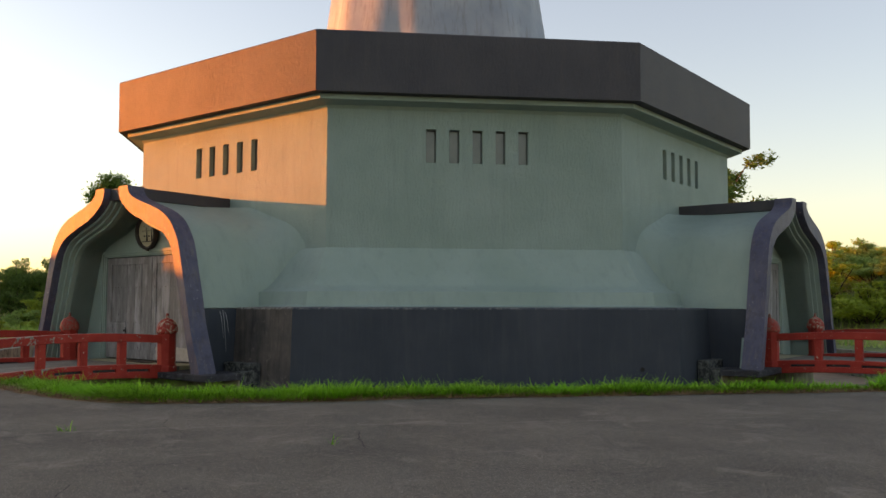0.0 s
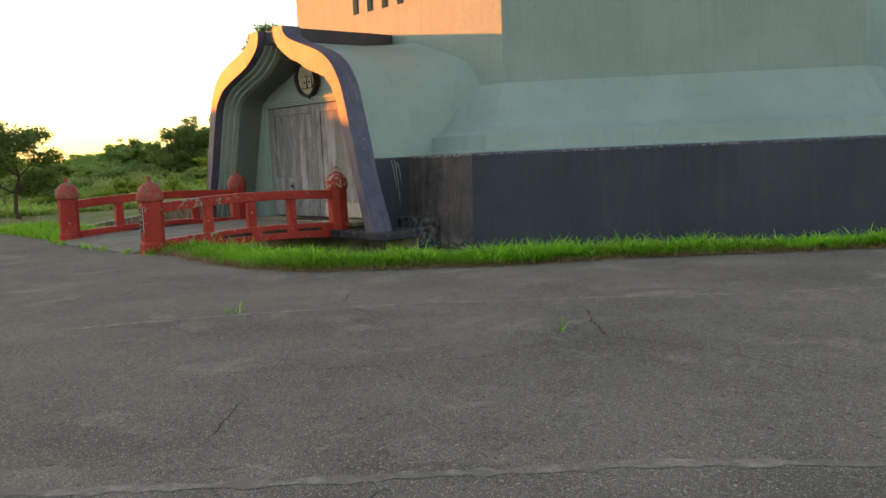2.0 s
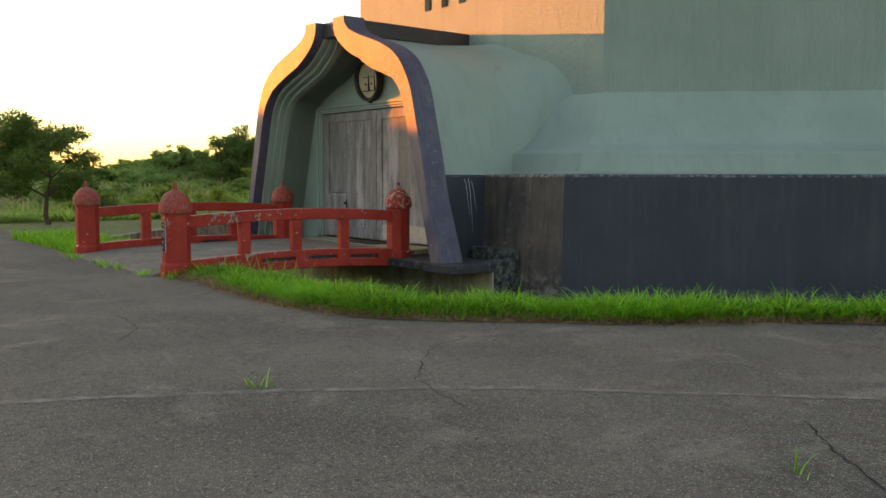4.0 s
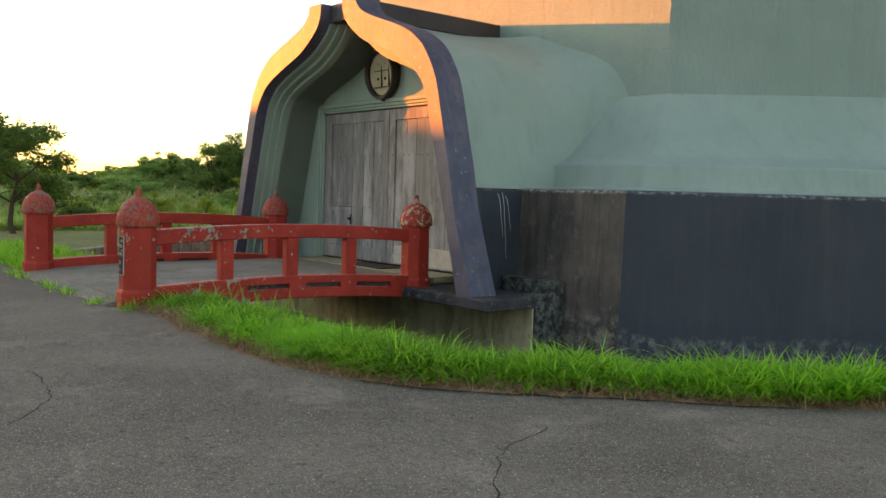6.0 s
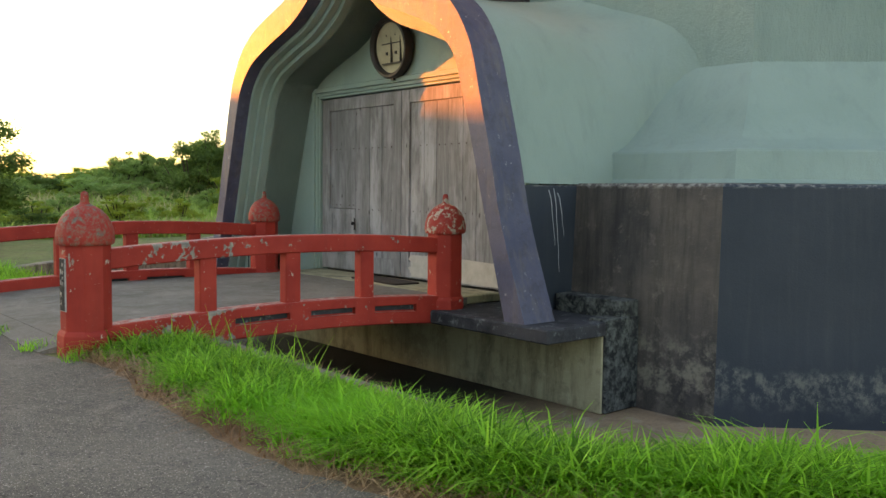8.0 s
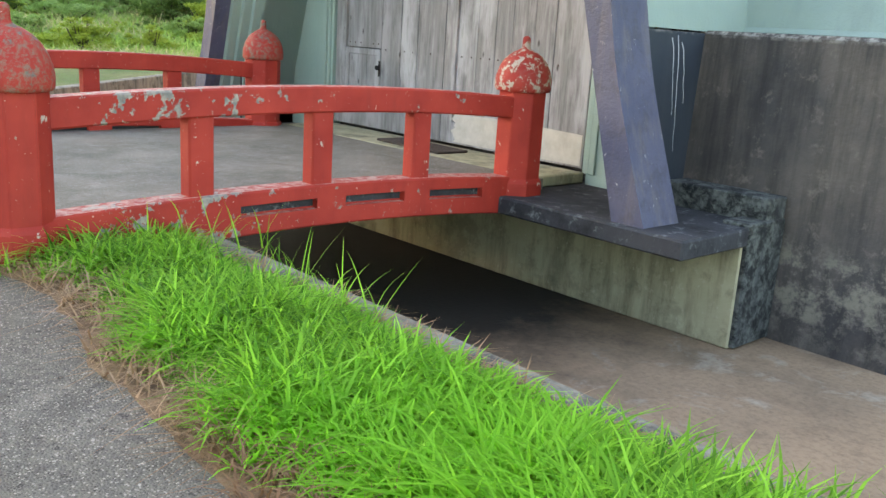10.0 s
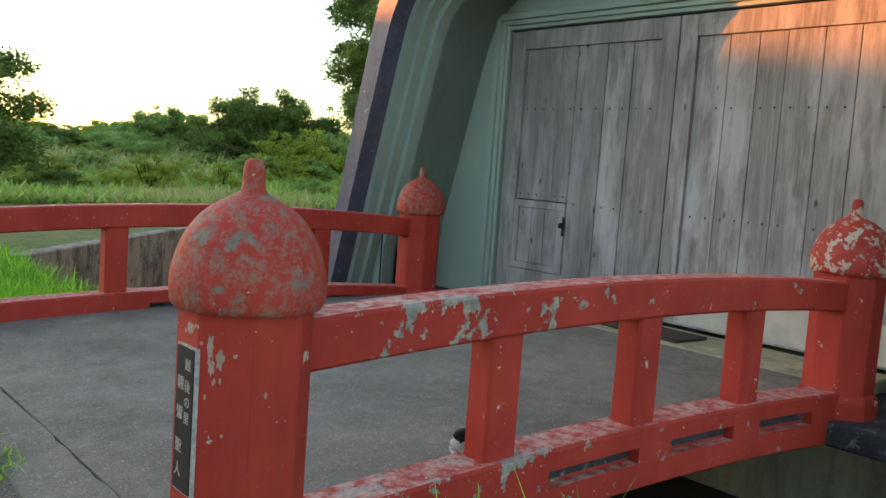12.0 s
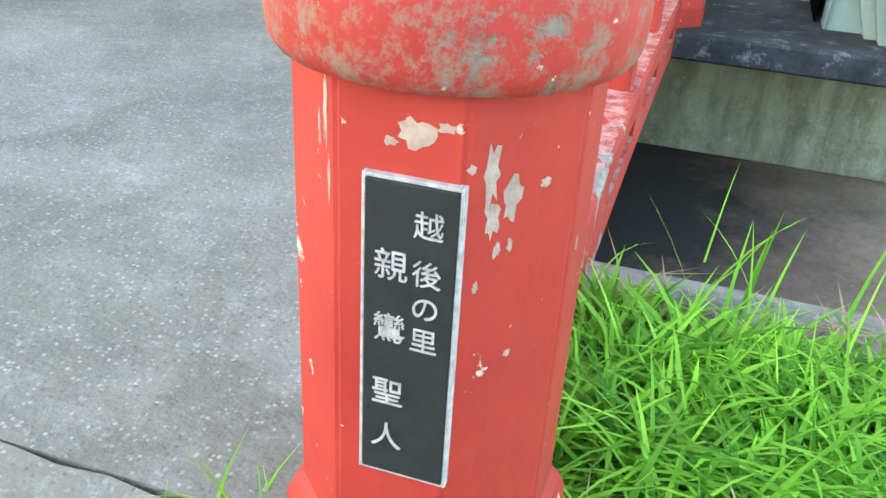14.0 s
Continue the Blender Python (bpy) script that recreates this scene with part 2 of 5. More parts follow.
    base = s.mix(s.math("MULTIPLY", s.ramp(s.noise(22, 5, 0.75), 0.42, 0.68), 0.45), base, srgb(0.27, 0.26, 0.25))
    base = s.mix(s.math("MULTIPLY", s.math("MULTIPLY", stone, s.ramp(grey.outputs[0], 0.66, 0.88)), 0.75), base, srgb(0.70, 0.67, 0.62))
    base = s.mix(s.math("MULTIPLY", s.math("MULTIPLY", stone, s.ramp(grey.outputs[1], 0.66, 0.80)), 0.6), base, srgb(0.14, 0.135, 0.13))
    base = s.mix(s.math("MULTIPLY", s.ramp(s.noise(34, 2, 0.5), 0.68, 0.71), 0.65), base, srgb(0.72, 0.69, 0.64))
    base = s.mix(s.math("MULTIPLY", s.ramp(s.noise(24, 2, 0.5), 0.66, 0.71), 0.6), base, srgb(0.17, 0.165, 0.16))
    s.colour(base)
    m["asphalt"] = s.bump(s.math("ADD", s.math("MULTIPLY", d, -1.0), s.noise(110, 3)), 0.8, 0.008).done()
    s = Shader("verge_soil", 0.95)
    c = s.mix(s.ramp(s.noise(5, 6, 0.7), 0.35, 0.65), srgb(0.56, 0.45, 0.34), srgb(0.36, 0.28, 0.21))
    s.colour(s.mix(s.ramp(s.noise(40, 5, 0.7), 0.5, 0.7), c, srgb(0.60, 0.50, 0.36)))
    m["verge_soil"] = s.bump(s.noise(45, 6), 0.9, 0.02).done()
    s = Shader("slab_concrete", 0.85, 0, 0.3)
    c = s.mix(s.ramp(s.noise(1.2, 6), 0.35, 0.65), srgb(0.15, 0.155, 0.17), srgb(0.245, 0.25, 0.265))
    c = s.mix(s.math("MULTIPLY", s.ramp(s.noise(7, 9, 0.82), 0.55, 0.62), 0.7), c, srgb(0.48, 0.50, 0.50))
    s.colour(s.mix(s.math("MULTIPLY", s.ramp(s.noise(3, 6, 0.7), 0.5, 0.66), 0.8), c, srgb(0.10, 0.105, 0.11)))
    m["slab"] = s.bump(s.noise(40, 5), 0.5, 0.008).done()
    # worn porch-side face; its paler brown also paints in light from the western sky
    s = Shader("worn_lit_plinth", 0.85, 0, 0.3)
    c = s.mix(s.ramp(s.noise(1.1, 6, 0.6), 0.35, 0.65), srgb(0.27, 0.262, 0.262), srgb(0.40, 0.372, 0.345))
    c = s.mix(s.math("MULTIPLY", s.ramp(s.noise(1.2, 7, 0.7, s.scaled(5, 5, 0.4)), 0.46, 0.68), 0.65), c, srgb(0.15, 0.15, 0.155))
    c = s.mix(s.math("MULTIPLY", s.ramp(s.noise(6, 8, 0.78), 0.56, 0.66), 0.45), c, srgb(0.50, 0.47, 0.43))
    z = s.height_z()
    wave = s.math("ADD", z, s.math("MULTIPLY", s.noise(2.2, 5), 0.5))
    band = s.math("MULTIPLY", s.ramp(wave, 0.1, -0.1), s.ramp(wave, -0.78, -0.5))
    c = s.mix(s.math("MULTIPLY", s.math("MULTIPLY", band, s.ramp(s.noise(5, 9, 0.8), 0.46, 0.58)), 0.6), c, srgb(0.58, 0.56, 0.50))
    rim = s.math("MULTIPLY", s.ramp(z, 1.38, 1.43), s.ramp(s.noise(14, 5, 0.7), 0.46, 0.58))
    s.colour(s.mix(s.math("MULTIPLY", rim, 0.7), c, srgb(0.70, 0.69, 0.66)))
    m["navy_worn_lit"] = s.bump(s.noise(35, 5), 0.6, 0.01).done()
    m["crack"] = plain("crack_dirt", srgb(0.13, 0.12, 0.11), srgb(0.20, 0.19, 0.17), 0.95)
    s = Shader("joint_sand", 0.95)
    s.colour(s.mix(s.ramp(s.noise(7, 8, 0.8), 0.46, 0.70), srgb(0.40, 0.38, 0.345), srgb(0.60, 0.57, 0.52)))
    m["joint"] = s.bump(s.noise(120, 3), 0.5, 0.005).done()
    # deck concrete
    s = Shader("deck_concrete", 0.85, 0, 0.3)
    c = s.mix(s.ramp(s.noise(0.9, 6, 0.6), 0.35, 0.65), srgb(0.40, 0.385, 0.345), srgb(0.49, 0.472, 0.425))
    c = s.mix(s.math("MULTIPLY", s.ramp(s.noise(1.6, 7, 0.7, None, 0.6), 0.48, 0.62), 0.55), c, srgb(0.33, 0.32, 0.27))
    c = s.mix(s.math("MULTIPLY", s.ramp(s.noise(5, 7, 0.75), 0.5, 0.68), 0.3), c, srgb(0.60, 0.59, 0.56))
    c = s.mix(s.math("MULTIPLY", s.ramp(s.noise(14, 9, 0.85), 0.5, 0.62), 0.32), c, srgb(0.35, 0.34, 0.31))
    c = s.mix(s.math("MULTIPLY", s.ramp(s.noise(7, 9, 0.85), 0.56, 0.66), 0.4), c, srgb(0.66, 0.65, 0.62))
    d, col = s.cells(95)
    grey = s.t.nodes.new("ShaderNodeSeparateColor")
    s.link(col, grey.inputs[0])
    c = s.mix(s.math("MULTIPLY", s.math("MULTIPLY", s.ramp(d, 0.6, 0.3), s.ramp(grey.outputs[0], 0.75, 1.0)), 0.4), c, srgb(0.74, 0.72, 0.70))
    c = s.mix(s.math("MULTIPLY", s.math("MULTIPLY", s.ramp(d, 0.6, 0.3), s.ramp(grey.outputs[1], 0.75, 1.0)), 0.45), c, srgb(0.24, 0.23, 0.22))
    s.colour(c)
    m["deck"] = s.bump(s.math("ADD", s.noise(70, 5), s.noise(18, 5)), 0.8, 0.008).done()
    m["red"] = red_paint("red_paint", 0.655, 0.67, srgb(0.74, 0.68, 0.63), 10)
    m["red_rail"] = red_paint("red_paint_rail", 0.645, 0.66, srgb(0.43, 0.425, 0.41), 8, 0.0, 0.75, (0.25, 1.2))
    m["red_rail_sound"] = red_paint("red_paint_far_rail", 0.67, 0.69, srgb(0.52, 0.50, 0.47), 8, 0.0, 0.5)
    m["red_cap"] = red_paint("red_paint_cap", 0.55, 0.62, srgb(0.36, 0.335, 0.30), 9, 0.75, pale=(0.47, 0.44, 0.40))
    m["red_cap_pale"] = red_paint("red_paint_cap_pale", 0.535, 0.565, srgb(0.66, 0.60, 0.53), 15, 0.2)
    m["bare_paint"] = plain("bare_primer", srgb(0.66, 0.57, 0.51), srgb(0.52, 0.44, 0.40), 0.85, 0, 45, 0.5)
    m["lime"] = plain("lime", srgb(0.72, 0.74, 0.75), srgb(0.58, 0.60, 0.62), 0.9, 0, 40)
    # weathered planks: grain along the height, each plank a shade of its own
    s = Shader("weathered_wood", 0.85, 0, 0.25)
    grain = s.noise(1.0, 7, 0.7, s.scaled(38, 38, 1.6), 0.6)
    c = s.mix(s.ramp(grain, 0.32, 0.68), srgb(0.41, 0.405, 0.40), srgb(0.57, 0.565, 0.56))
    c = s.mix(s.math("MULTIPLY", s.ramp(s.noise(1.3, 6, 0.65, s.scaled(3, 3, 0.8)), 0.45, 0.62), 0.6), c, srgb(0.70, 0.695, 0.70))
    c = s.mix(s.math("MULTIPLY", s.ramp(s.noise(2.0, 6, 0.65, s.scaled(4, 4, 1.0)), 0.52, 0.68), 0.6), c, srgb(0.33, 0.322, 0.318))
    c = s.mix(s.math("MULTIPLY", s.object_random(), 0.55), c, srgb(0.39, 0.38, 0.375))
    d, _ = s.cells(2.6, s.scaled(2.2, 2.2, 1))
    c = s.mix(s.math("MULTIPLY", s.ramp(d, 0.11, 0.04), 0.8), c, srgb(0.18, 0.155, 0.14))
    s.colour(c)
    m["wood"] = s.bump(grain, 0.5, 0.005).done()
    m["bare_wood"] = plain("bare_board", srgb(0.64, 0.62, 0.58), srgb(0.72, 0.70, 0.66), 0.8, 0, 8)
    m["rust"] = plain("rusty_iron", srgb(0.22, 0.17, 0.14), srgb(0.32, 0.24, 0.19), 0.8, 0.3)
    m["black_metal"] = plain("black_iron", srgb(0.08, 0.08, 0.08), srgb(0.14, 0.13, 0.13), 0.5, 0.4)
    m["black_wood"] = plain("black_lacquer", srgb(0.13, 0.12, 0.12), srgb(0.2, 0.18, 0.17), 0.45)
    m["cream_panel"] = plain("cream_panel", srgb(0.62, 0.60, 0.50), srgb(0.70, 0.67, 0.56), 0.7, 0, 6)
    m["plate"] = plain("black_stone", srgb(0.05, 0.053, 0.057), srgb(0.10, 0.105, 0.11), 0.75, 0, 20, 0.4)
    m["white_paint"] = plain("white_paint", srgb(0.70, 0.68, 0.66), srgb(0.50, 0.48, 0.47), 0.8, 0, 60, 0.5)
    m["mat"] = plain("doormat_fibre", srgb(0.20, 0.165, 0.14), srgb(0.29, 0.25, 0.22), 0.95, 0, 90, 0.8)
    m["shoe_grey"] = plain("shoe_leather", srgb(0.42, 0.40, 0.40), srgb(0.62, 0.60, 0.60), 0.7, 0, 18, 0.5)
    m["black_cloth"] = plain("black_cloth", srgb(0.06, 0.06, 0.06), srgb(0.11, 0.11, 0.11), 0.9, 0, 60)
    s = Shader("field_soil", 0.95)
    c = s.mix(s.ramp(s.noise(0.3, 6), 0.35, 0.65), srgb(0.33, 0.43, 0.19), srgb(0.46, 0.48, 0.28))
    s.colour(s.mix(s.ramp(s.noise(7, 5, 0.7), 0.5, 0.7), c, srgb(0.30, 0.26, 0.17)))
    m["soil"] = s.bump(s.noise(12, 6), 0.8, 0.05).done()
    m["grass"] = leafy("verge_grass", srgb(0.26, 0.47, 0.12), srgb(0.64, 0.87, 0.30), srgb(0.52, 0.80, 0.22), 0.55)
    m["meadow"] = leafy("meadow_grass", srgb(0.50, 0.66, 0.28), srgb(0.70, 0.80, 0.42), srgb(0.60, 0.72, 0.38), 0.6)
    m["meadow_pale"] = leafy("pale_meadow_grass", srgb(0.62, 0.63, 0.42), srgb(0.78, 0.74, 0.55), srgb(0.62, 0.66, 0.42), 0.6)
    m["straw"] = leafy("dry_straw", srgb(0.58, 0.46, 0.34), srgb(0.72, 0.60, 0.47), srgb(0.52, 0.39, 0.28), 0.15)
    m["leaf"] = leafy("shrub_leaves", srgb(0.46, 0.60, 0.32), srgb(0.64, 0.74, 0.43), srgb(0.57, 0.70, 0.38), 0.55)
    m["leaf_dark"] = leafy("dark_leaves", srgb(0.30, 0.41, 0.19), srgb(0.44, 0.55, 0.27), srgb(0.37, 0.49, 0.22), 0.5)
    m["leaf_light"] = leafy("light_leaves", srgb(0.50, 0.60, 0.20), srgb(0.63, 0.69, 0.27), srgb(0.55, 0.64, 0.22), 0.45)
    m["bark"] = plain("bark", srgb(0.24, 0.20, 0.16), srgb(0.34, 0.29, 0.24), 0.95, 0, 20, 0.8)
    return m


# ---- world, sun, exposure are set above; helpers ----
CX, CY = -1.77, 16.03          # centre of the octagonal hall
HALF, AP = 3.83, 9.07          # half of a porch face, its distance from the centre
PX, PY = -2.08, 16.34          # axes of the two porches
GZ = -0.06                     # level of the asphalt


def thing(name, base, label, category, group="", kind=""):
    ob = new(name)
    ob.location = base
    ob.empty_display_size = 0.1
    return tagged(ob, label, category, group, kind)


def root_of(ob):
    while ob.parent:
        ob = ob.parent
    return ob


def mesh_of(name, bm, material, smooth=False):
    me = bpy.data.meshes.new(name)
    bmesh.ops.recalc_face_normals(bm, faces=bm.faces)
    if smooth:
        for f in bm.faces:
            f.smooth = True
    bm.to_mesh(me)
    bm.free()
    me.materials.append(material)
    return me


def part(name, bm, material, parent, label="", smooth=False):
    """One mesh under a thing or a part; the bmesh is in world coordinates."""
    at = root_of(parent).location
    bmesh.ops.translate(bm, verts=bm.verts, vec=-at)
    ob = new(name, mesh_of(name, bm, material, smooth))
    ob.parent = parent
    return tagged(ob, label)


def lone(name, bm, material, base, label, category, group="", kind="", smooth=False):
    """A thing or piece of the setting that is one mesh."""
    bmesh.ops.translate(bm, verts=bm.verts, vec=-Vector(base))
    ob = new(name, mesh_of(name, bm, material, smooth))
    ob.location = base
    return tagged(ob, label, category, group, kind)


def sharp_smooth(ob, degrees=35):
    me = ob.data
    for p in me.polygons:
        p.use_smooth = True
    me.set_sharp_from_angle(angle=radians(degrees))
    return ob


def box(bm, x0, x1, y0, y1, z0, z1, bevel=0.0):
    made = bmesh.ops.create_cube(bm, size=1)["verts"]
    for v in made:
        v.co = Vector(((x0 + x1) / 2 + v.co.x * (x1 - x0), (y0 + y1) / 2 + v.co.y * (y1 - y0), (z0 + z1) / 2 + v.co.z * (z1 - z0)))
    if bevel:
        edges = list({e for v in made for e in v.link_edges})
        bmesh.ops.bevel(bm, geom=edges, offset=bevel, segments=1, affect="EDGES")
    return bm


def boxed(*args):
    return box(bmesh.new(), *args)


def lathe(bm, rows, cx, cy, n=28, turn=0.0, caps=True):
    rings = []
    for r, z in rows:
        rings.append([bm.verts.new((cx + r * math.cos(turn + 2 * math.pi * i / n), cy + r * math.sin(turn + 2 * math.pi * i / n), z)) for i in range(n)])
    for a, b in zip(rings, rings[1:]):
        for i in range(n):
            bm.faces.new((a[i], a[(i + 1) % n], b[(i + 1) % n], b[i]))
    if caps:
        bm.faces.new(rings[0])
        bm.faces.new(rings[-1])
    return bm


def loft(bm, rings, closed=True, caps=False):
    vs = [[bm.verts.new(p) for p in ring] for ring in rings]
    for a, b in zip(vs, vs[1:]):
        n = len(a)
        for i in range(n if closed else n - 1):
            bm.faces.new((a[i], a[(i + 1) % n], b[(i + 1) % n], b[i]))
    if caps:
        bm.faces.new(vs[0])
        bm.faces.new(vs[-1])
    return vs


def octagon(d, z):
    """The hall's plan, set out by d metres, at height z."""
    a, p = HALF + d * (math.sqrt(2) - 1), AP + d
    return [Vector((CX + x, CY + y, z)) for x, y in ((-a, -p), (a, -p), (p, -a), (p, a), (a, p), (-a, p), (-p, a), (-p, -a))]


def smooth_line(points, steps=4):
    """Catmull-Rom through 2D points."""
    out = []
    p = [points[0]] + list(points) + [points[-1]]
    for i in range(1, len(p) - 2):
        for k in range(steps):
            t = k / steps
            out.append(tuple(0.5 * (2 * p[i][j] + (p[i + 1][j] - p[i - 1][j]) * t + (2 * p[i - 1][j] - 5 * p[i][j] + 4 * p[i + 1][j] - p[i + 2][j]) * t * t + (3 * p[i][j] - p[i - 1][j] - 3 * p[i + 1][j] + p[i + 2][j]) * t ** 3) for j in (0, 1)))
    out.append(tuple(points[-1]))
    return out


def raw_mesh(name, verts, faces, material):
    me = bpy.data.meshes.new(name)
    me.from_pydata(verts, [], faces)
    me.materials.append(material)
    return me


def smoothstep(a, b, x):
    t = min(1.0, max(0.0, (x - a) / (b - a)))
    return t * t * (3 - 2 * t)


# ---- ground ----
def height(x, y):
    """The lie of the land round the forecourt."""
    dx, dy = x - CX, y - CY
    r = math.hypot(dx, dy)
    h = GZ - 0.012
    west = smoothstep(0.2, 4, y + 0.12 * max(0.0, -x)) * smoothstep(16, 22, r) * smoothstep(3, -6, x)
    h += west * 1.35 * smoothstep(19, 42, math.hypot(x, y))
    h += west * 0.25 * smoothstep(18, 24, r) * noise.noise((x * 0.12, y * 0.12, 0))
    p, q = -0.92 * (x + 2) - 0.392 * (y - 4), 0.392 * (x + 2) - 0.92 * (y - 4)
    h += BANK * smoothstep(58, 75, p) * smoothstep(-38, -28, q) * (1 + 0.6 * smoothstep(-19, -25, q) + 0.008 * noise.noise((q * 0.06, 3, 0)))
    h += 3.4 * smoothstep(24, 36, dy + 0.35 * dx) * smoothstep(-6, 6, dx) * (1 + 0.15 * noise.noise((x * 0.1, y * 0.1, 5)))
    return h


def build_ground():
    outer = 5.92
    ring0 = octagon(outer, 0)
    base = []
    for i in range(8):
        a, b = ring0[i], ring0[(i + 1) % 8]
        base += [a.lerp(b, k / 14) for k in range(14)]
    n = len(base)
    scales = [1.0, 1.02, 1.05, 1.09, 1.14, 1.2, 1.28, 1.37, 1.47, 1.58, 1.7, 1.85, 2.0, 2.2, 2.4, 2.7, 3.0, 3.4, 3.9, 4.4, 4.7, 4.9, 5.1, 5.3, 5.6, 6.4, 7.2, 8, 8.6, 9.2, 9.8, 10.4, 11, 12, 14, 18, 30, 70, 180]
    verts, faces = [], []
    for s in scales:
        for p in base:
            x, y = CX + (p.x - CX) * s, CY + (p.y - CY) * s
            verts.append((x, y, height(x, y)))
    for k in range(len(scales) - 1):
        for i in range(n):
            j = (i + 1) % n
            faces.append((k * n + i, k * n + j, (k + 1) * n + j, (k + 1) * n + i))
    ob = new("ground", raw_mesh("ground", verts, faces, M["soil"]))
    for f in ob.data.polygons:
        f.use_smooth = True
    tagged(ob, "grassy earth of an open field rising towards scrub", "ground", kind="structure")
    # the dry moat: wall with a concrete kerb, and its floor
    bm = bmesh.new()
    loft(bm, [octagon(5.79, -1.0), octagon(5.79, -0.06), octagon(5.81, -0.045), octagon(6.0, -0.045), octagon(6.02, -0.06), octagon(6.02, -1.0)])
    lone("moat_wall", bm, M["moat_wall"], (CX, CY, -1.0), "stained concrete retaining wall of a dry moat", "retaining wall", kind="structure")
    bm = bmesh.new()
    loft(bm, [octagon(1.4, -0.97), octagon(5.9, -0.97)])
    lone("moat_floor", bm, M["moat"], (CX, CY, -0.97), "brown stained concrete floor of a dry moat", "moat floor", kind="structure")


def asphalt_edge():
    """The uneven border of the asphalt from the far west to the far east."""
    key = [(-60, 0.6), (-14, 0.5), (-5.2, 0.15), (-4.25, -0.34), (-0.2, -0.345), (0.2, -0.26), (0.6, -0.10), (1.2, -0.14), (1.8, -0.24), (2.5, -0.29), (3.2, -0.3), (3.9, -0.26), (4.5, -0.12), (5.0, 0.14), (5.7, 0.78), (6.8, 1.85), (8.1, 3.6), (9.45, 4.95), (11.35, 7.05), (12.85, 8.65), (14.15, 10.1), (14.5, 11.0), (14.6, 14.0), (14.58, 18.6), (14.3, 24.0), (14.6, 60.0)]
    rnd = random.Random(4)
    out = []
    for a, b in zip(key, key[1:]):
        d = math.hypot(b[0] - a[0], b[1] - a[1])
        m = max(1, min(60, int(d / 0.12)))
        for k in range(m):
            t = k / m
            j = 0.028 if a[0] > 0.1 and a[1] < 12 else 0.01
            out.append((a[0] + (b[0] - a[0]) * t + rnd.uniform(-j, j), a[1] + (b[1] - a[1]) * t + rnd.uniform(-j, j)))
    out.append(key[-1])
    return out


def build_asphalt():
    edge = asphalt_edge()
    verts, faces = [], []
    for x, y in edge:
        # each border point is joined to one on a far arc to the south-east
        t = len(verts) / (2 * len(edge))
        fx, fy = (-60 + 150 * min(1, t * 1.15), -70 + 130 * max(0, t - 0.55) / 0.45)
        verts += [(x, y, GZ), (fx, fy, GZ)]
    low = len(verts)
    for x, y in edge:
        verts.append((x, y, GZ - 0.06))
    for i in range(len(edge) - 1):
        faces.append((2 * i, 2 * i + 1, 2 * i + 3, 2 * i + 2))
        faces.append((2 * i, 2 * i + 2, low + i + 1, low + i))
    ob = new("pavement", raw_mesh("pavement", verts, faces, M["asphalt"]))
    tagged(ob, "worn grey asphalt forecourt with pale chippings and cracks", "asphalt", kind="structure")
    return ob


def strip(name, points, width, material, parent, jitter, seed, z, label=""):
    """A flat wandering strip on the ground: a crack or a joint."""
    rnd = random.Random(seed)
    line = []
    for a, b in zip(points, points[1:]):
        d = math.hypot(b[0] - a[0], b[1] - a[1])
        m = max(2, int(d / 0.07))
        for k in range(m):
            line.append((a[0] + (b[0] - a[0]) * k / m, a[1] + (b[1] - a[1]) * k / m))
    line.append(points[-1])
    verts, faces = [], []
    off = 0.0
    for i, (x, y) in enumerate(line):
        q = line[min(i + 1, len(line) - 1)]
        p = line[max(i - 1, 0)]
        tx, ty = q[0] - p[0], q[1] - p[1]
        l = math.hypot(tx, ty) or 1
        off = 0.8 * off + rnd.uniform(-jitter, jitter)
        w = width * rnd.uniform(0.35, 1.2) * (0.2 if i in (0, len(line) - 1) else 1)
        for s in (-1, 1):
            o = off + s * w / 2
            verts.append((x - ty / l * o, y + tx / l * o, z))
        if i:
            faces.append((2 * i - 2, 2 * i, 2 * i + 1, 2 * i - 1))
    ob = new(name, raw_mesh(name, verts, faces, material))
    ob.parent = parent
    return tagged(ob, label)


# ---- the hall ----
def face_frame(i, d=0.0):
    """Corner, direction along, and inward normal of the hall's face i."""
    pts = octagon(d, 0)
    a, b = pts[i], pts[(i + 1) % 8]
    along = (b - a).normalized()
    return a, along, Vector((-along.y, along.x, 0)), (b - a).length


def slab_on(bm, o, along, inward, u0, u1, v0, v1, z0, z1):
    c = [o + along * u + inward * v + Vector((0, 0, z)) for z in (z0, z1) for u, v in ((u0, v0), (u1, v0), (u1, v1), (u0, v1))]
    vs = [bm.verts.new(p) for p in c]
    for f in ((0, 1, 2, 3), (7, 6, 5, 4), (0, 4, 5, 1), (1, 5, 6, 2), (2, 6, 7, 3), (3, 7, 4, 0)):
        bm.faces.new([vs[k] for k in f])


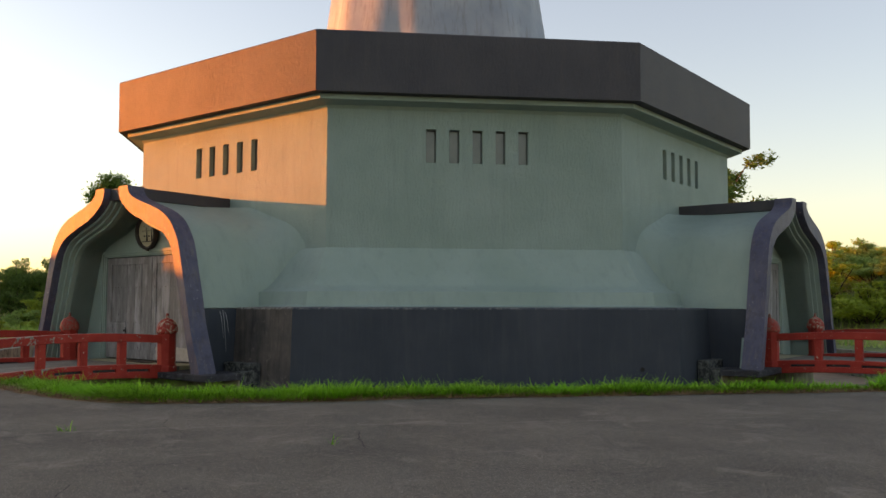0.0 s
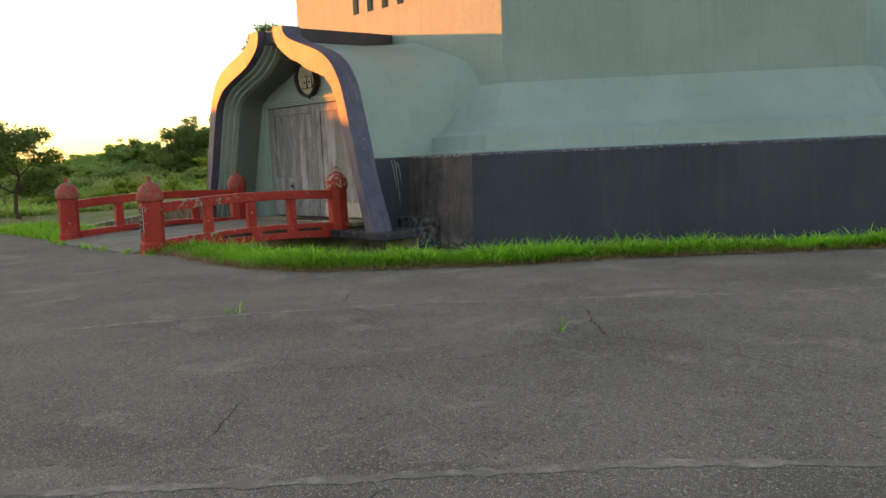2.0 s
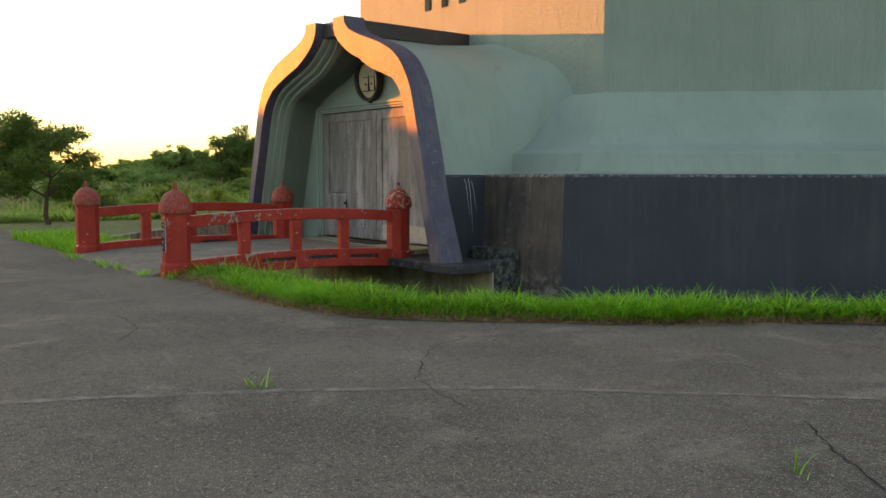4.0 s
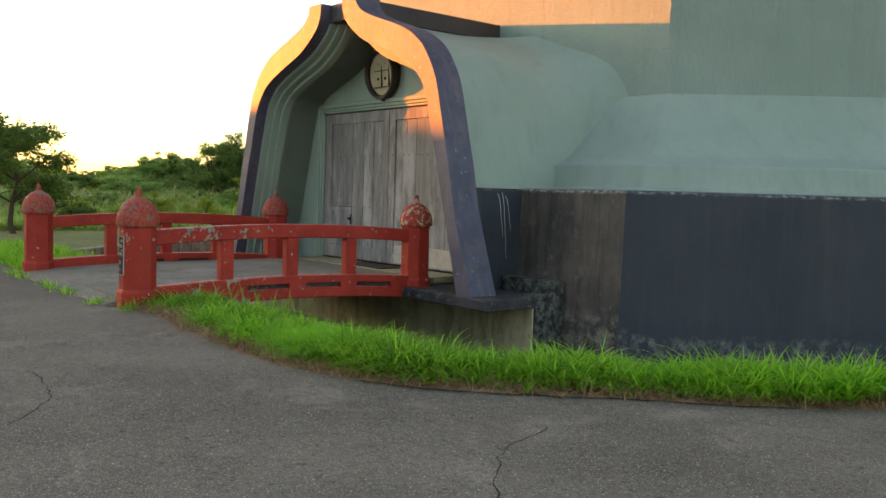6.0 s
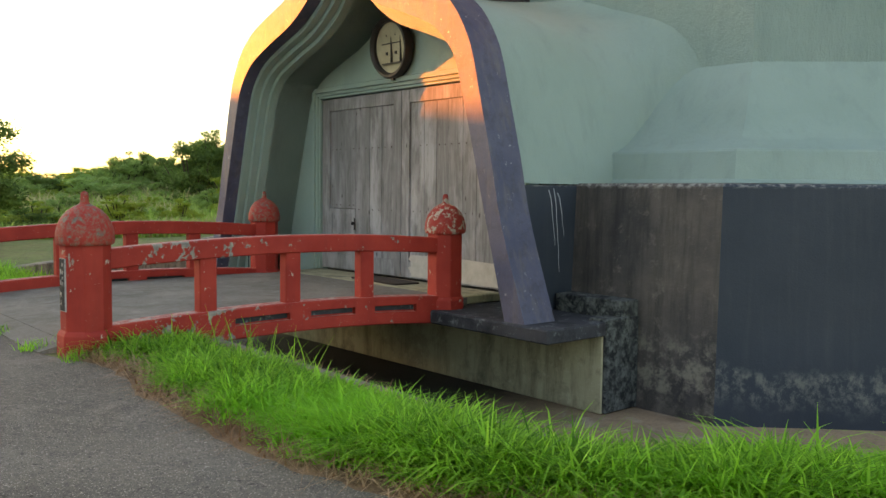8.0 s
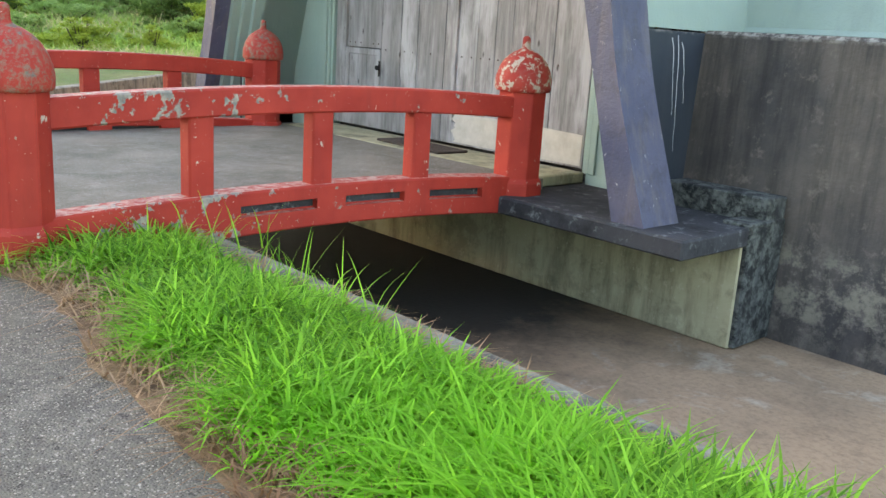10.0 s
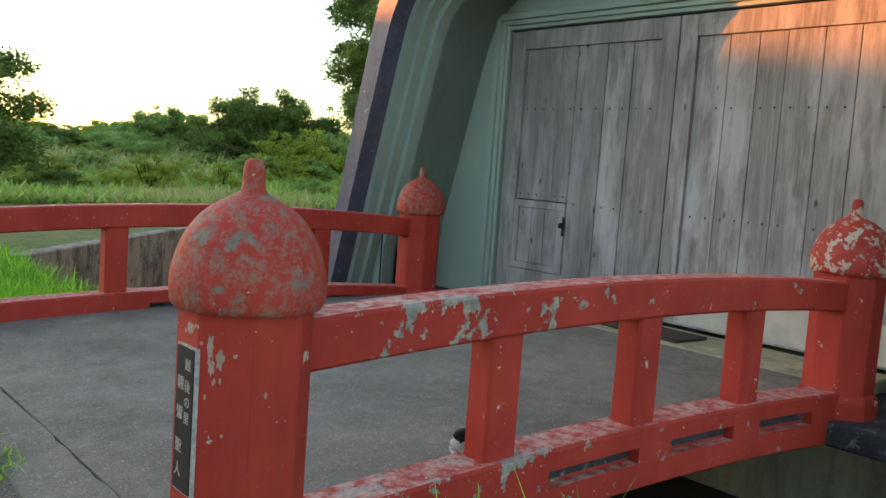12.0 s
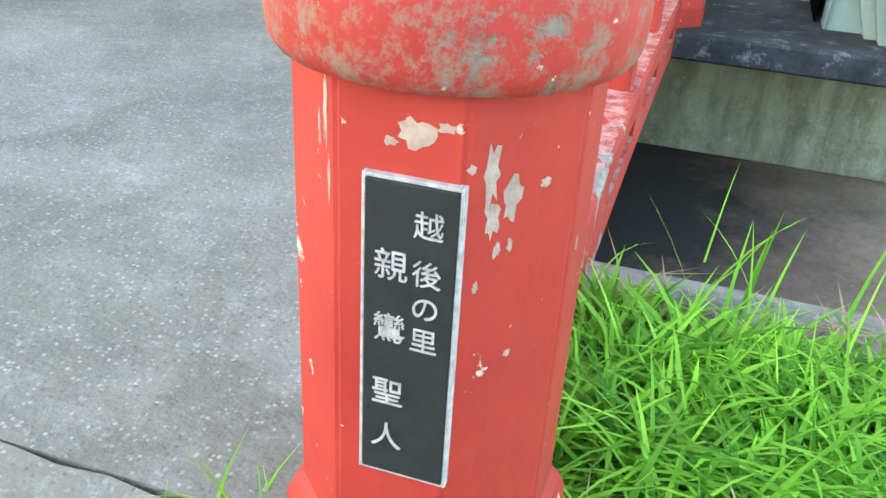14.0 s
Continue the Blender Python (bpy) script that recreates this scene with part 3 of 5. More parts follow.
def build_hall():
    hall = thing("octagonal_hall", (CX, CY, -0.97), "octagonal painted concrete hall with navy plinth and parapet", "building")
    rings = [octagon(1.83, -0.97), octagon(1.76, 0.2), octagon(1.70, 1.41), octagon(1.66, 1.44), octagon(0.9, 1.455)]
    for i in range(8):
        bm = bmesh.new()
        loft(bm, [[r[i], r[(i + 1) % 8]] for r in rings], closed=False)
        part("plinth", bm, M["navy_worn_lit" if i == 0 else "navy"], hall, "bare weathered plinth face with black mould, sky light painted in" if i == 0 else "navy painted concrete plinth with mould stains")
    bm = bmesh.new()
    flare = smooth_line([(0.88, 1.83), (0.68, 1.93), (0.50, 2.10), (0.33, 2.34), (0.17, 2.61), (0.02, 2.88)], 3)
    loft(bm, [octagon(1.10, 1.456), octagon(1.03, 1.50), octagon(0.96, 1.80), octagon(0.94, 1.825)] + [octagon(d, z) for d, z in flare] + [octagon(-0.02, 2.885)])
    sharp_smooth(part("skirt", bm, M["green"], hall, "pale green flared foot of the wall"), 25)
    slots = [-1.16, -0.58, 0.0, 0.58, 1.16]
    for i in range(8):
        o, along, inward, length = face_frame(i)
        mid = length / 2
        bm = bmesh.new()
        cuts, rows = [0, length], [2.8, 6.5]
        if i in (0, 1, 2):
            cuts = [0] + [mid + q + e for q in slots for e in (-0.125, 0.125)] + [length]
            rows = [2.8, 5.0, 5.83, 6.5]
        grid = [[bm.verts.new(o + along * u + Vector((0, 0, z))) for u in cuts] for z in rows]
        for r in range(len(rows) - 1):
            for c in range(len(cuts) - 1):
                if not (r == 1 and c % 2 == 1):
                    bm.faces.new((grid[r][c], grid[r][c + 1], grid[r + 1][c + 1], grid[r + 1][c]))
        made = bmesh.ops.extrude_face_region(bm, geom=bm.faces[:])
        bmesh.ops.translate(bm, verts=[v for v in made["geom"] if isinstance(v, bmesh.types.BMVert)], vec=inward * 0.35)
        part("wall", bm, M["stucco"], hall)
        if i in (0, 1, 2):
            for s in slots:
                bm = bmesh.new()
                a, b = mid + s - 0.125, mid + s + 0.125
                for u0, u1, y0, y1 in ((a, a + 0.025, 5.0, 5.83), (b - 0.025, b, 5.0, 5.83), (a + 0.025, b - 0.025, 5.0, 5.03), (a + 0.025, b - 0.025, 5.80, 5.83)):
                    slab_on(bm, o, along, inward, u0, u1, 0.13, 0.18, y0, y1)
                w = part("window", bm, M["frame_dark"], hall, "narrow slot window with a grey pane")
                bm = bmesh.new()
                slab_on(bm, o, along, inward, a + 0.025, b - 0.025, 0.15, 0.16, 5.03, 5.80)
                part("pane", bm, M["pane"], w)
    bm = bmesh.new()
    loft(bm, [octagon(0.0, 6.28), octagon(0.06, 6.36), octagon(0.30, 6.40), octagon(0.42, 6.42), octagon(0.42, 6.54), octagon(-0.3, 6.545)])
    part("cornice", bm, M["green"], hall, "thin projecting cornice under the parapet")
    bm = bmesh.new()
    loft(bm, [octagon(0.0, 6.55), octagon(0.66, 6.552), octagon(0.67, 8.0), octagon(0.64, 8.03), octagon(0.30, 8.03), octagon(0.30, 7.5)])
    part("parapet", bm, M["navy_wall"], hall, "broad navy painted parapet band")
    bm = bmesh.new()
    bm.faces.new([bm.verts.new(p) for p in octagon(0.32, 7.6)])
    part("roof", bm, M["concrete_old"], hall, "flat concrete roof")
    # the robe of the colossal statue on the roof
    bm = bmesh.new()
    rows = []
    prof = [(4.25, 7.6), (4.2, 7.9), (4.08, 8.25), (4.1, 8.5), (3.95, 9.4), (3.75, 11), (3.5, 13), (3.15, 15.5), (2.6, 17.5), (1.6, 18.8), (0.5, 19.3)]
    for r, z in prof:
        ring = []
        for k in range(96):
            a = 2 * math.pi * k / 96
            fold = 1 + 0.018 * math.sin(9 * a + 0.4 * z) + 0.012 * math.sin(17 * a) + 0.02 * math.sin(3 * a + 1)
            ring.append((CX + r * fold * math.cos(a), CY + r * fold * math.sin(a), z + (0.1 * math.sin(5 * a) if z < 8.2 and z > 7.7 else 0)))
        rows.append(ring)
    loft(bm, rows, caps=True)
    lone("statue", bm, M["bronze"], (CX, CY, 7.6), "grey-blue weathered metal robe of a colossal statue", "statue", smooth=True)
    bm = bmesh.new()
    c = Vector((8.40, 10.84, 0.03))
    out = Vector((0.7071, -0.7071, 0))
    tube(bm, c - out * 0.1, c + out * 0.035, 0.055, 14)
    part("weep_pipe", bm, M["black_metal"], hall, "dark stub of a weep pipe in the plinth")
    # lightning conductor beside the robe
    bm = bmesh.new()
    for a, b in (((-6.0, 13.9, 7.6), (-5.55, 13.95, 9.2)), ((-5.55, 13.95, 9.2), (-5.2, 14.1, 11.0))):
        tube(bm, a, b, 0.02, 6)
    lone("lightning_cable", bm, M["pale_metal"], (-6.0, 13.9, 7.6), "thin pale conductor cable rising from the roof", "cable")


def tube(bm, a, b, r, n=8, r2=None):
    a, b = Vector(a), Vector(b)
    q = (b - a).to_track_quat("Z", "Y")
    rings = []
    for p, rr in ((a, r), (b, r if r2 is None else r2)):
        rings.append([p + q @ Vector((rr * math.cos(2 * math.pi * i / n), rr * math.sin(2 * math.pi * i / n), 0)) for i in range(n)])
    loft(bm, rings, caps=True)


# ---- the porch ----
OUT = [(3.56, 0.0), (3.2, 1.0), (3.03, 1.7), (2.88, 2.25), (2.73, 2.8), (2.59, 3.1), (2.36, 3.4), (2.04, 3.62), (1.66, 3.77), (1.2, 3.92), (0.86, 4.06), (0.71, 4.2), (0.69, 4.33)]
INN = [(3.27, 0.0), (2.98, 1.0), (2.78, 1.7), (2.62, 2.25), (2.46, 2.75), (2.28, 3.0), (2.02, 3.2), (1.52, 3.40), (1.0, 3.58), (0.66, 3.77), (0.44, 3.95), (0.34, 4.12), (0.31, 4.33)]


def inset(points, d):
    """Set a half profile in by d towards the axis."""
    out = []
    for i, (x, z) in enumerate(points):
        p, q = points[max(0, i - 1)], points[min(len(points) - 1, i + 1)]
        tx, tz = q[0] - p[0], q[1] - p[1]
        l = math.hypot(tx, tz)
        nx, nz = -tz / l, tx / l
        out.append((max(0.05, x + nx * d), max(0.0, z + nz * d) if i else z))
    return out


def half_loft(bm, sections, closed):
    """Lofts sections of (half width, y, z) rows along a profile, on both sides of the axis."""
    for s in (-1, 1):
        loft(bm, [[(PX + s * x, y, z) for x, y, z in row] for row in sections], closed=closed, caps=closed)


def ring_of(outer, inner, y0, y1):
    bm = bmesh.new()
    rows = [[(a[0], y0, a[1]), (a[0], y1, a[1]), (b[0], y1, b[1]), (b[0], y0, b[1])] for a, b in zip(outer, inner)]
    half_loft(bm, rows, True)
    return bm


def build_porch():
    porch = thing("entrance_porch", (PX, 3.7, -0.97), "bell-arched concrete porch with navy rim and green vault", "porch")
    out, inn = smooth_line(OUT), smooth_line(INN)
    sharp_smooth(part("arch", ring_of(out, inn, 3.80, 4.25), M["navy_arch"], porch, "navy painted bell-shaped arch rim"), 40)
    y = 4.0
    prev = inn
    for k in range(3):
        cur = inset(inn, 0.065 * (k + 1))
        if k == 2:
            cur = [(min(q[0], 2.94), q[1]) for q in cur]
        sharp_smooth(part("moulding", ring_of([(a[0] + 0.03, a[1]) for a in prev], cur, y, y + 0.16 if k < 2 else y + 0.2), M["green"], porch, "stepped green moulding"), 40)
        y += 0.11
        prev = cur
    deep = [(min(q[0], 2.90), q[1]) for q in prev]
    bm = bmesh.new()
    inner_shell = [[(PX + s * x, yy, z) for yy in (y + 0.02, 4.6, 4.97)] for s, x, z in [(1, a, b) for a, b in deep] + [(-1, a, b) for a, b in reversed(deep)]]
    loft(bm, inner_shell, closed=False)
    bmesh.ops.solidify(bm, geom=bm.faces[:], thickness=-0.02)
    sharp_smooth(part("soffit", bm, M["green"], porch, "smooth green inner vault"), 40)
    # outer vault, swelling out where it meets the hall
    vault = [(2.955, -0.0), (2.955, 1.40), (2.955, 1.43)] + inset(out, 0.13)[7:]
    vault = [p for i, p in enumerate(vault) if i < 3 or 1.5 < p[1] < 3.9] + [(0.62, 3.99), (0.45, 4.05)]
    low = [(2.955, -0.14), (2.955, 0.7), (2.955, 1.415)]
    def swell(yy, z):
        r = 1.0
        t = max(0.0, yy - (6.96 - r))
        s = r - math.sqrt(max(0.0, r * r - t * t))
        return s * smoothstep(1.5, 2.4, z) + 0.3 * s * (1 - smoothstep(1.5, 2.4, z))
    ys = [4.2, 4.8, 5.4, 5.8, 5.96, 6.15, 6.35, 6.52, 6.68, 6.8, 6.9, 6.955]
    for rows, name, mat, label in ((vault[2:], "vault", M["green"], "pale green vault of the porch"), (low, "side_wall", M["navy"], "navy painted side wall with mould")):
        secs = []
        for yy in ys:
            e = swell
            if name == "side_wall" and yy > 5.45:
                continue
            secs.append([(x + (e(yy, z) if name == "vault" else 0), yy, z) for x, z in rows])
        for sd in (-1, 1):
            bm = bmesh.new()
            loft(bm, [[(PX + sd * x, yv, z) for x, yv, z in row] for row in secs], closed=False)
            sharp_smooth(part(name, bm, mat, porch, label), 35)
    bm = bmesh.new()
    box(bm, PX - 0.52, PX + 0.52, 3.98, 7.15, 4.04, 4.33, 0.012)
    part("ridge_beam", bm, M["navy_wall"], porch, "flat navy ridge beam along the vault")
    # back wall with the door opening
    x0, x1, zt = -4.17, 0.01, 2.82
    bm = bmesh.new()
    prof = [p for p in deep]
    for s in (-1, 1):
        for a, b in zip(prof, prof[1:]):
            for (la, lb) in ((a, b),):
                edge = 2.09
                if lb[1] <= zt:
                    q = [(edge, la[1]), (min(la[0] + 0.04, 2.94), la[1]), (min(lb[0] + 0.04, 2.94), lb[1]), (edge, lb[1])]
                elif la[1] < zt:
                    t = (zt - la[1]) / (lb[1] - la[1])
                    mx = la[0] + (lb[0] - la[0]) * t
                    q = [(edge, la[1]), (min(la[0] + 0.04, 2.94), la[1]), (min(mx + 0.04, 2.94), zt), (edge, zt)]
                    vs = [bm.verts.new((PX + s * x, 4.95, z)) for x, z in [(0, zt), (min(mx + 0.04, 2.94), zt), (min(lb[0] + 0.04, 2.94), lb[1]), (0, lb[1])]]
                    bm.faces.new(vs)
                else:
                    q = [(0, la[1]), (min(la[0] + 0.04, 2.94), la[1]), (min(lb[0] + 0.04, 2.94), lb[1]), (0, lb[1])]
                bm.faces.new([bm.verts.new((PX + s * x, 4.95, z)) for x, z in q])
    bmesh.ops.remove_doubles(bm, verts=bm.verts, dist=0.001)
    made = bmesh.ops.extrude_face_region(bm, geom=bm.faces[:])
    bmesh.ops.translate(bm, verts=[v for v in made["geom"] if isinstance(v, bmesh.types.BMVert)], vec=(0, 0.2, 0))
    part("rear_wall", bm, M["green"], porch, "green plastered wall round the doorway")
    # slab, the wall that carries it, platform and stepped block
    bm = bmesh.new()
    box(bm, PX - 3.95, PX + 3.95, 3.72, 5.1, -0.145, 0.0, 0.015)
    part("slab", bm, M["slab"], porch, "dark stained projecting concrete slab")
    bm = bmesh.new()
    box(bm, PX - 3.92, PX + 3.92, 4.58, 5.13, -0.97, -0.14, 0.01)
    part("footing", bm, M["cream"], porch, "cream stained footing wall under the slab")
    bm = bmesh.new()
    box(bm, PX - 2.03, PX + 2.03, 4.28, 5.0, 0.0, 0.10, 0.012)
    part("doorstep", bm, M["cream"], porch, "pale worn concrete doorstep")
    for s in (-1, 1):
        bm = bmesh.new()
        a, b = sorted((PX + s * 3.0, PX + s * 3.94))
        box(bm, a, b, 4.88, 5.16, -0.14, 0.20, 0.012)
        part("upstand", bm, M["mould"], porch, "mouldy concrete upstand against the plinth")
        bm = bmesh.new()
        a, b = sorted((PX + s * 3.72, PX + s * 3.965))
        box(bm, a, b, 4.60, 5.14, -0.96, 0.03, 0.012)
        part("pier", bm, M["mould"], porch, "mouldy concrete end pier of the slab")
    return porch


def build_stains(porch):
    """White lime drips on the navy side wall of the porch."""
    rnd = random.Random(12)
    for y0, z0, length in ((4.78, 1.36, 0.62), (4.86, 1.38, 0.95), (4.93, 1.33, 0.5)):
        bm = bmesh.new()
        pts = [(y0 + 0.12 * (k / 8) ** 0.6 + rnd.uniform(-0.006, 0.006), z0 - length * k / 8) for k in range(9)]
        rows = []
        for k, (y, z) in enumerate(pts):
            w = 0.007 * (1 - 0.7 * k / 8)
            rows.append([(PX + 2.957, y - w, z), (PX + 2.960, y, z), (PX + 2.957, y + w, z)])
        loft(bm, rows, closed=False)
        part("lime_drip", bm, M["lime"], porch, "white lime drip")


def build_door():
    door = thing("door_1", (PX, 4.99, 0.1), "closed weathered grey wooden double door with stepped green frame", "door", kind="structure")
    yf = 4.985
    for k, (w, y0) in enumerate(((0.07, 4.905), (0.05, 4.935), (0.04, 4.96))):
        inner = 2.135 - sum((0.07, 0.05, 0.04)[:k + 1]) + 0.055
        outer = inner + w
        zt = 2.74 + (0.16 - sum((0.07, 0.05, 0.04)[:k + 1]))
        bm = bmesh.new()
        for s in (-1, 1):
            a, b = sorted((PX + s * inner, PX + s * outer))
            box(bm, a, b, y0 + (0.025 if s > 0 and k == 0 else 0), 5.1, 0.1, zt + w, 0.006)
        box(bm, PX - inner, PX + inner, y0, 5.1, zt, zt + w, 0.006)
        part("door_frame", bm, M["green"], door, "stepped green door frame")
    rnd = random.Random(8)
    for s in (-1, 1):
        xa, xb = sorted((PX + s * 0.006, PX + s * 2.0))
        bm = bmesh.new()
        so, si = (0.20, 0.17)
        box(bm, xa, xa + (so if s < 0 else si), yf, 5.05, 0.13, 2.72, 0.004)
        box(bm, xb - (si if s < 0 else so), xb, yf, 5.05, 0.13, 2.72, 0.004)
        a, b = (xa + (so if s < 0 else si), xb - (si if s < 0 else so))
        box(bm, a, b, yf + 0.001, 5.05, 2.54, 2.72, 0.004)
        box(bm, a, b, yf + 0.001, 5.05, 0.13, 0.36, 0.004)
        leaf = part("door_leaf", bm, M["wood"], door, "grey weathered door leaf of upright planks")
        n = 6
        ws = [rnd.uniform(0.85, 1.15) for _ in range(n)]
        if s < 0:
            head, tail = sum(ws[:3]), sum(ws[3:])
            ws = [w / head * 0.68 for w in ws[:3]] + [w / tail * (b - a - 0.68) for w in ws[3:]]
        else:
            ws = [w / sum(ws) * (b - a) for w in ws]
        x = a
        for w2 in ws:
            bm = bmesh.new()
            lower = 1.06 if (s < 0 and x < a + 0.6) else 0.36
            dy = rnd.uniform(0.018, 0.030)
            box(bm, x + 0.003, x + w2 - 0.003, yf + dy, 5.04, lower, 2.538, 0.003)
            part("plank", bm, M["wood"], leaf)
            for zz in (1.05, 1.95):
                for fx in (0.25, 0.75):
                    if rnd.random() < 0.8:
                        bm = bmesh.new()
                        bmesh.ops.create_icosphere(bm, subdivisions=1, radius=0.009, matrix=Matrix.Translation((x + fx * w2, yf + dy - 0.002, zz + (0.06 if lower > 1 and zz < 1.2 else 0))))
                        part("nail_head", bm, M["rust"], leaf)
            x += w2
        if s < 0:
            bm = bmesh.new()
            h0, h1 = a + 0.0, a + 0.68
            for q in ((h0, h1, 0.98, 1.05), (h0, h1, 0.365, 0.43), (h0, h0 + 0.07, 0.43, 0.98), (h1 - 0.09, h1, 0.43, 0.98)):
                box(bm, q[0], q[1], yf + 0.002, 5.04, q[2], q[3], 0.004)
            hatch = part("hatch", bm, M["wood"], door, "small wicket hatch low in the door")
            for k in range(3):
                bm = bmesh.new()
                w = (h1 - h0 - 0.16) / 3
                box(bm, h0 + 0.07 + k * w + 0.002, h0 + 0.07 + (k + 1) * w - 0.002, yf + 0.014, 5.04, 0.432, 0.978, 0.003)
                part("plank", bm, M["wood"], hatch)
            bm = bmesh.new()
            lathe(bm, [(0.012, 0), (0.012, 0.03), (0.026, 0.032), (0.028, 0.05), (0.016, 0.062)], 0, 0, 12)
            bmesh.ops.rotate(bm, verts=bm.verts, matrix=Matrix.Rotation(radians(90), 3, "X"))
            bmesh.ops.translate(bm, verts=bm.verts, vec=(-3.2, yf + 0.004, 0.84))
            box(bm, -3.215, -3.185, yf - 0.008, yf + 0.004, 0.74, 0.92, 0.003)
            part("knob", bm, M["black_metal"], hatch, "black iron knob and plate", smooth=False)
        else:
            # pale patch of bare timber along the bottom, with a wavy torn edge
            bm = bmesh.new()
            pts = [(PX + 0.22 + 0.03 * math.sin(k * 1.3) + 0.02 * math.sin(k * 2.9), 0.15 + 0.3 * k / 10) for k in range(11)]
            pts += [(PX + 1.0, 0.47), (xb - 0.02, 0.44), (xb - 0.02, 0.15)]
            f = bm.faces.new([bm.verts.new((px, yf - 0.004, pz)) for px, pz in pts])
            made = bmesh.ops.extrude_face_region(bm, geom=[f])
            bmesh.ops.translate(bm, verts=[v for v in made["geom"] if isinstance(v, bmesh.types.BMVert)], vec=(0, 0.004, 0))
            part("kick_board", bm, M["bare_wood"], door, "pale bare board with a torn edge")
    return door


def build_plaque():
    sign = thing("round_plaque", (PX - 0.06, 4.93, 2.9), "round cream plaque in a dark ring above the door", "plaque")
    x, z, r = PX - 0.06, 3.30, 0.40
    def disc(rows, n=40):
        bm = bmesh.new()
        lathe(bm, rows, 0, 0, n)
        bmesh.ops.rotate(bm, verts=bm.verts, matrix=Matrix.Rotation(radians(90), 3, "X"))
        bmesh.ops.rotate(bm, verts=bm.verts, matrix=Matrix.Rotation(radians(6), 3, "X"))
        bmesh.ops.translate(bm, verts=bm.verts, vec=(x, 4.90, z))
        return bm
    sharp_smooth(part("panel", disc([(r - 0.05, -0.02), (r - 0.05, 0.05)]), M["cream_panel"], sign, "cream painted round panel"))
    bm = disc([(r - 0.055, 0.0), (r - 0.055, 0.10), (r - 0.03, 0.13), (r + 0.0, 0.13), (r + 0.02, 0.10), (r + 0.02, 0.0), (r - 0.055, 0.0)])
    sharp_smooth(part("rim", bm, M["black_wood"], sign, "dark carved ring"))
    lines = bmesh.new()
    yy = 4.835
    for a in ((-0.008, 0.008, -0.21, 0.30), (-0.2, 0.2, 0.045, 0.058), (-0.2, 0.24, -0.225, -0.21), (0.2, 0.212, -0.225, 0.25)):
        box(lines, x + a[0], x + a[1], yy, yy + 0.04, z + a[2], z + a[3])
    part("batten", lines, M["black_wood"], sign, "thin dark battens")
    for dx, dz in ((-0.1, -0.08), (0.1, -0.08), (-0.1, 0.17), (0.1, 0.17)):
        bm = bmesh.new()
        box(bm, x + dx - 0.012, x + dx + 0.012, yy - 0.004, yy + 0.03, z + dz - 0.02, z + dz + 0.02, 0.003)
        part("clasp", bm, M["black_wood"], sign)
    bm = boxed(x - 0.03, x + 0.03, 4.86, 4.95, z - r - 0.05, z - r + 0.0, 0.004)
    part("bracket", bm, M["black_wood"], sign)
    return sign


# ---- the bridge ----
XR, XL, YB = 0.0, -4.17, 4.01


def deck_z(y):
    t = (y - 1.95) / 2.1
    return 0.085 - 0.085 * t * t if y < 1.95 else 0.085 + 0.01 * min(1, (y - 1.95) / 2)


def build_deck():
    deck = thing("bridge_deck", (PX, 2.0, -0.1), "worn grey concrete deck of a small arched bridge", "bridge")
    bm = bmesh.new()
    rings = []
    for k in range(25):
        y = -0.085 + 4.43 * k / 24
        z = deck_z(y)
        zb = min(z - 0.10, -0.17 + 0.12 * (1 - ((y - 2) / 2.2) ** 2))
        rings.append([(XL - 0.02, y, zb), (XR + 0.02, y, zb), (XR + 0.02, y, z), (XL - 0.02, y, z)])
    loft(bm, rings, caps=True)
    part("deck_slab", bm, M["deck"], deck)
    bm = bmesh.new()
    rnd = random.Random(3)
    front, back = [], []
    for k in range(41):
        x = XL - 0.05 + (XR - XL - 0.12) * k / 40
        front.append((x, -0.35 + rnd.uniform(-0.012, 0.012)))
        back.append((x, -0.097 + rnd.uniform(-0.008, 0.008)))
    rings = [[(f[0], f[1], -0.2), (b[0], b[1], -0.2), (b[0], b[1], deck_z(-0.09)), (f[0], f[1], GZ + 0.012)] for f, b in zip(front, back)]
    loft(bm, rings, caps=True)
    part("apron", bm, M["deck"], deck, "concrete apron beyond the cracked joint")
    return deck


def rail_beam(x, half, y0, y1, top, bottom, n=20):
    bm = bmesh.new()
    rings = []
    c = 0.012
    for k in range(n + 1):
        y = y0 + (y1 - y0) * k / n
        zt, zb = top(y), bottom(y)
        rings.append([(x - half + c, y, zb), (x + half - c, y, zb), (x + half, y, zb + c), (x + half, y, zt - c), (x + half - c, y, zt), (x - half + c, y, zt), (x - half, y, zt - c), (x - half, y, zb + c)])
    loft(bm, rings, caps=True)
    return bm


def crown(z0, rise, y):
    t = (y - 2.0) / 2.0
    return z0 + rise * (1 - t * t)


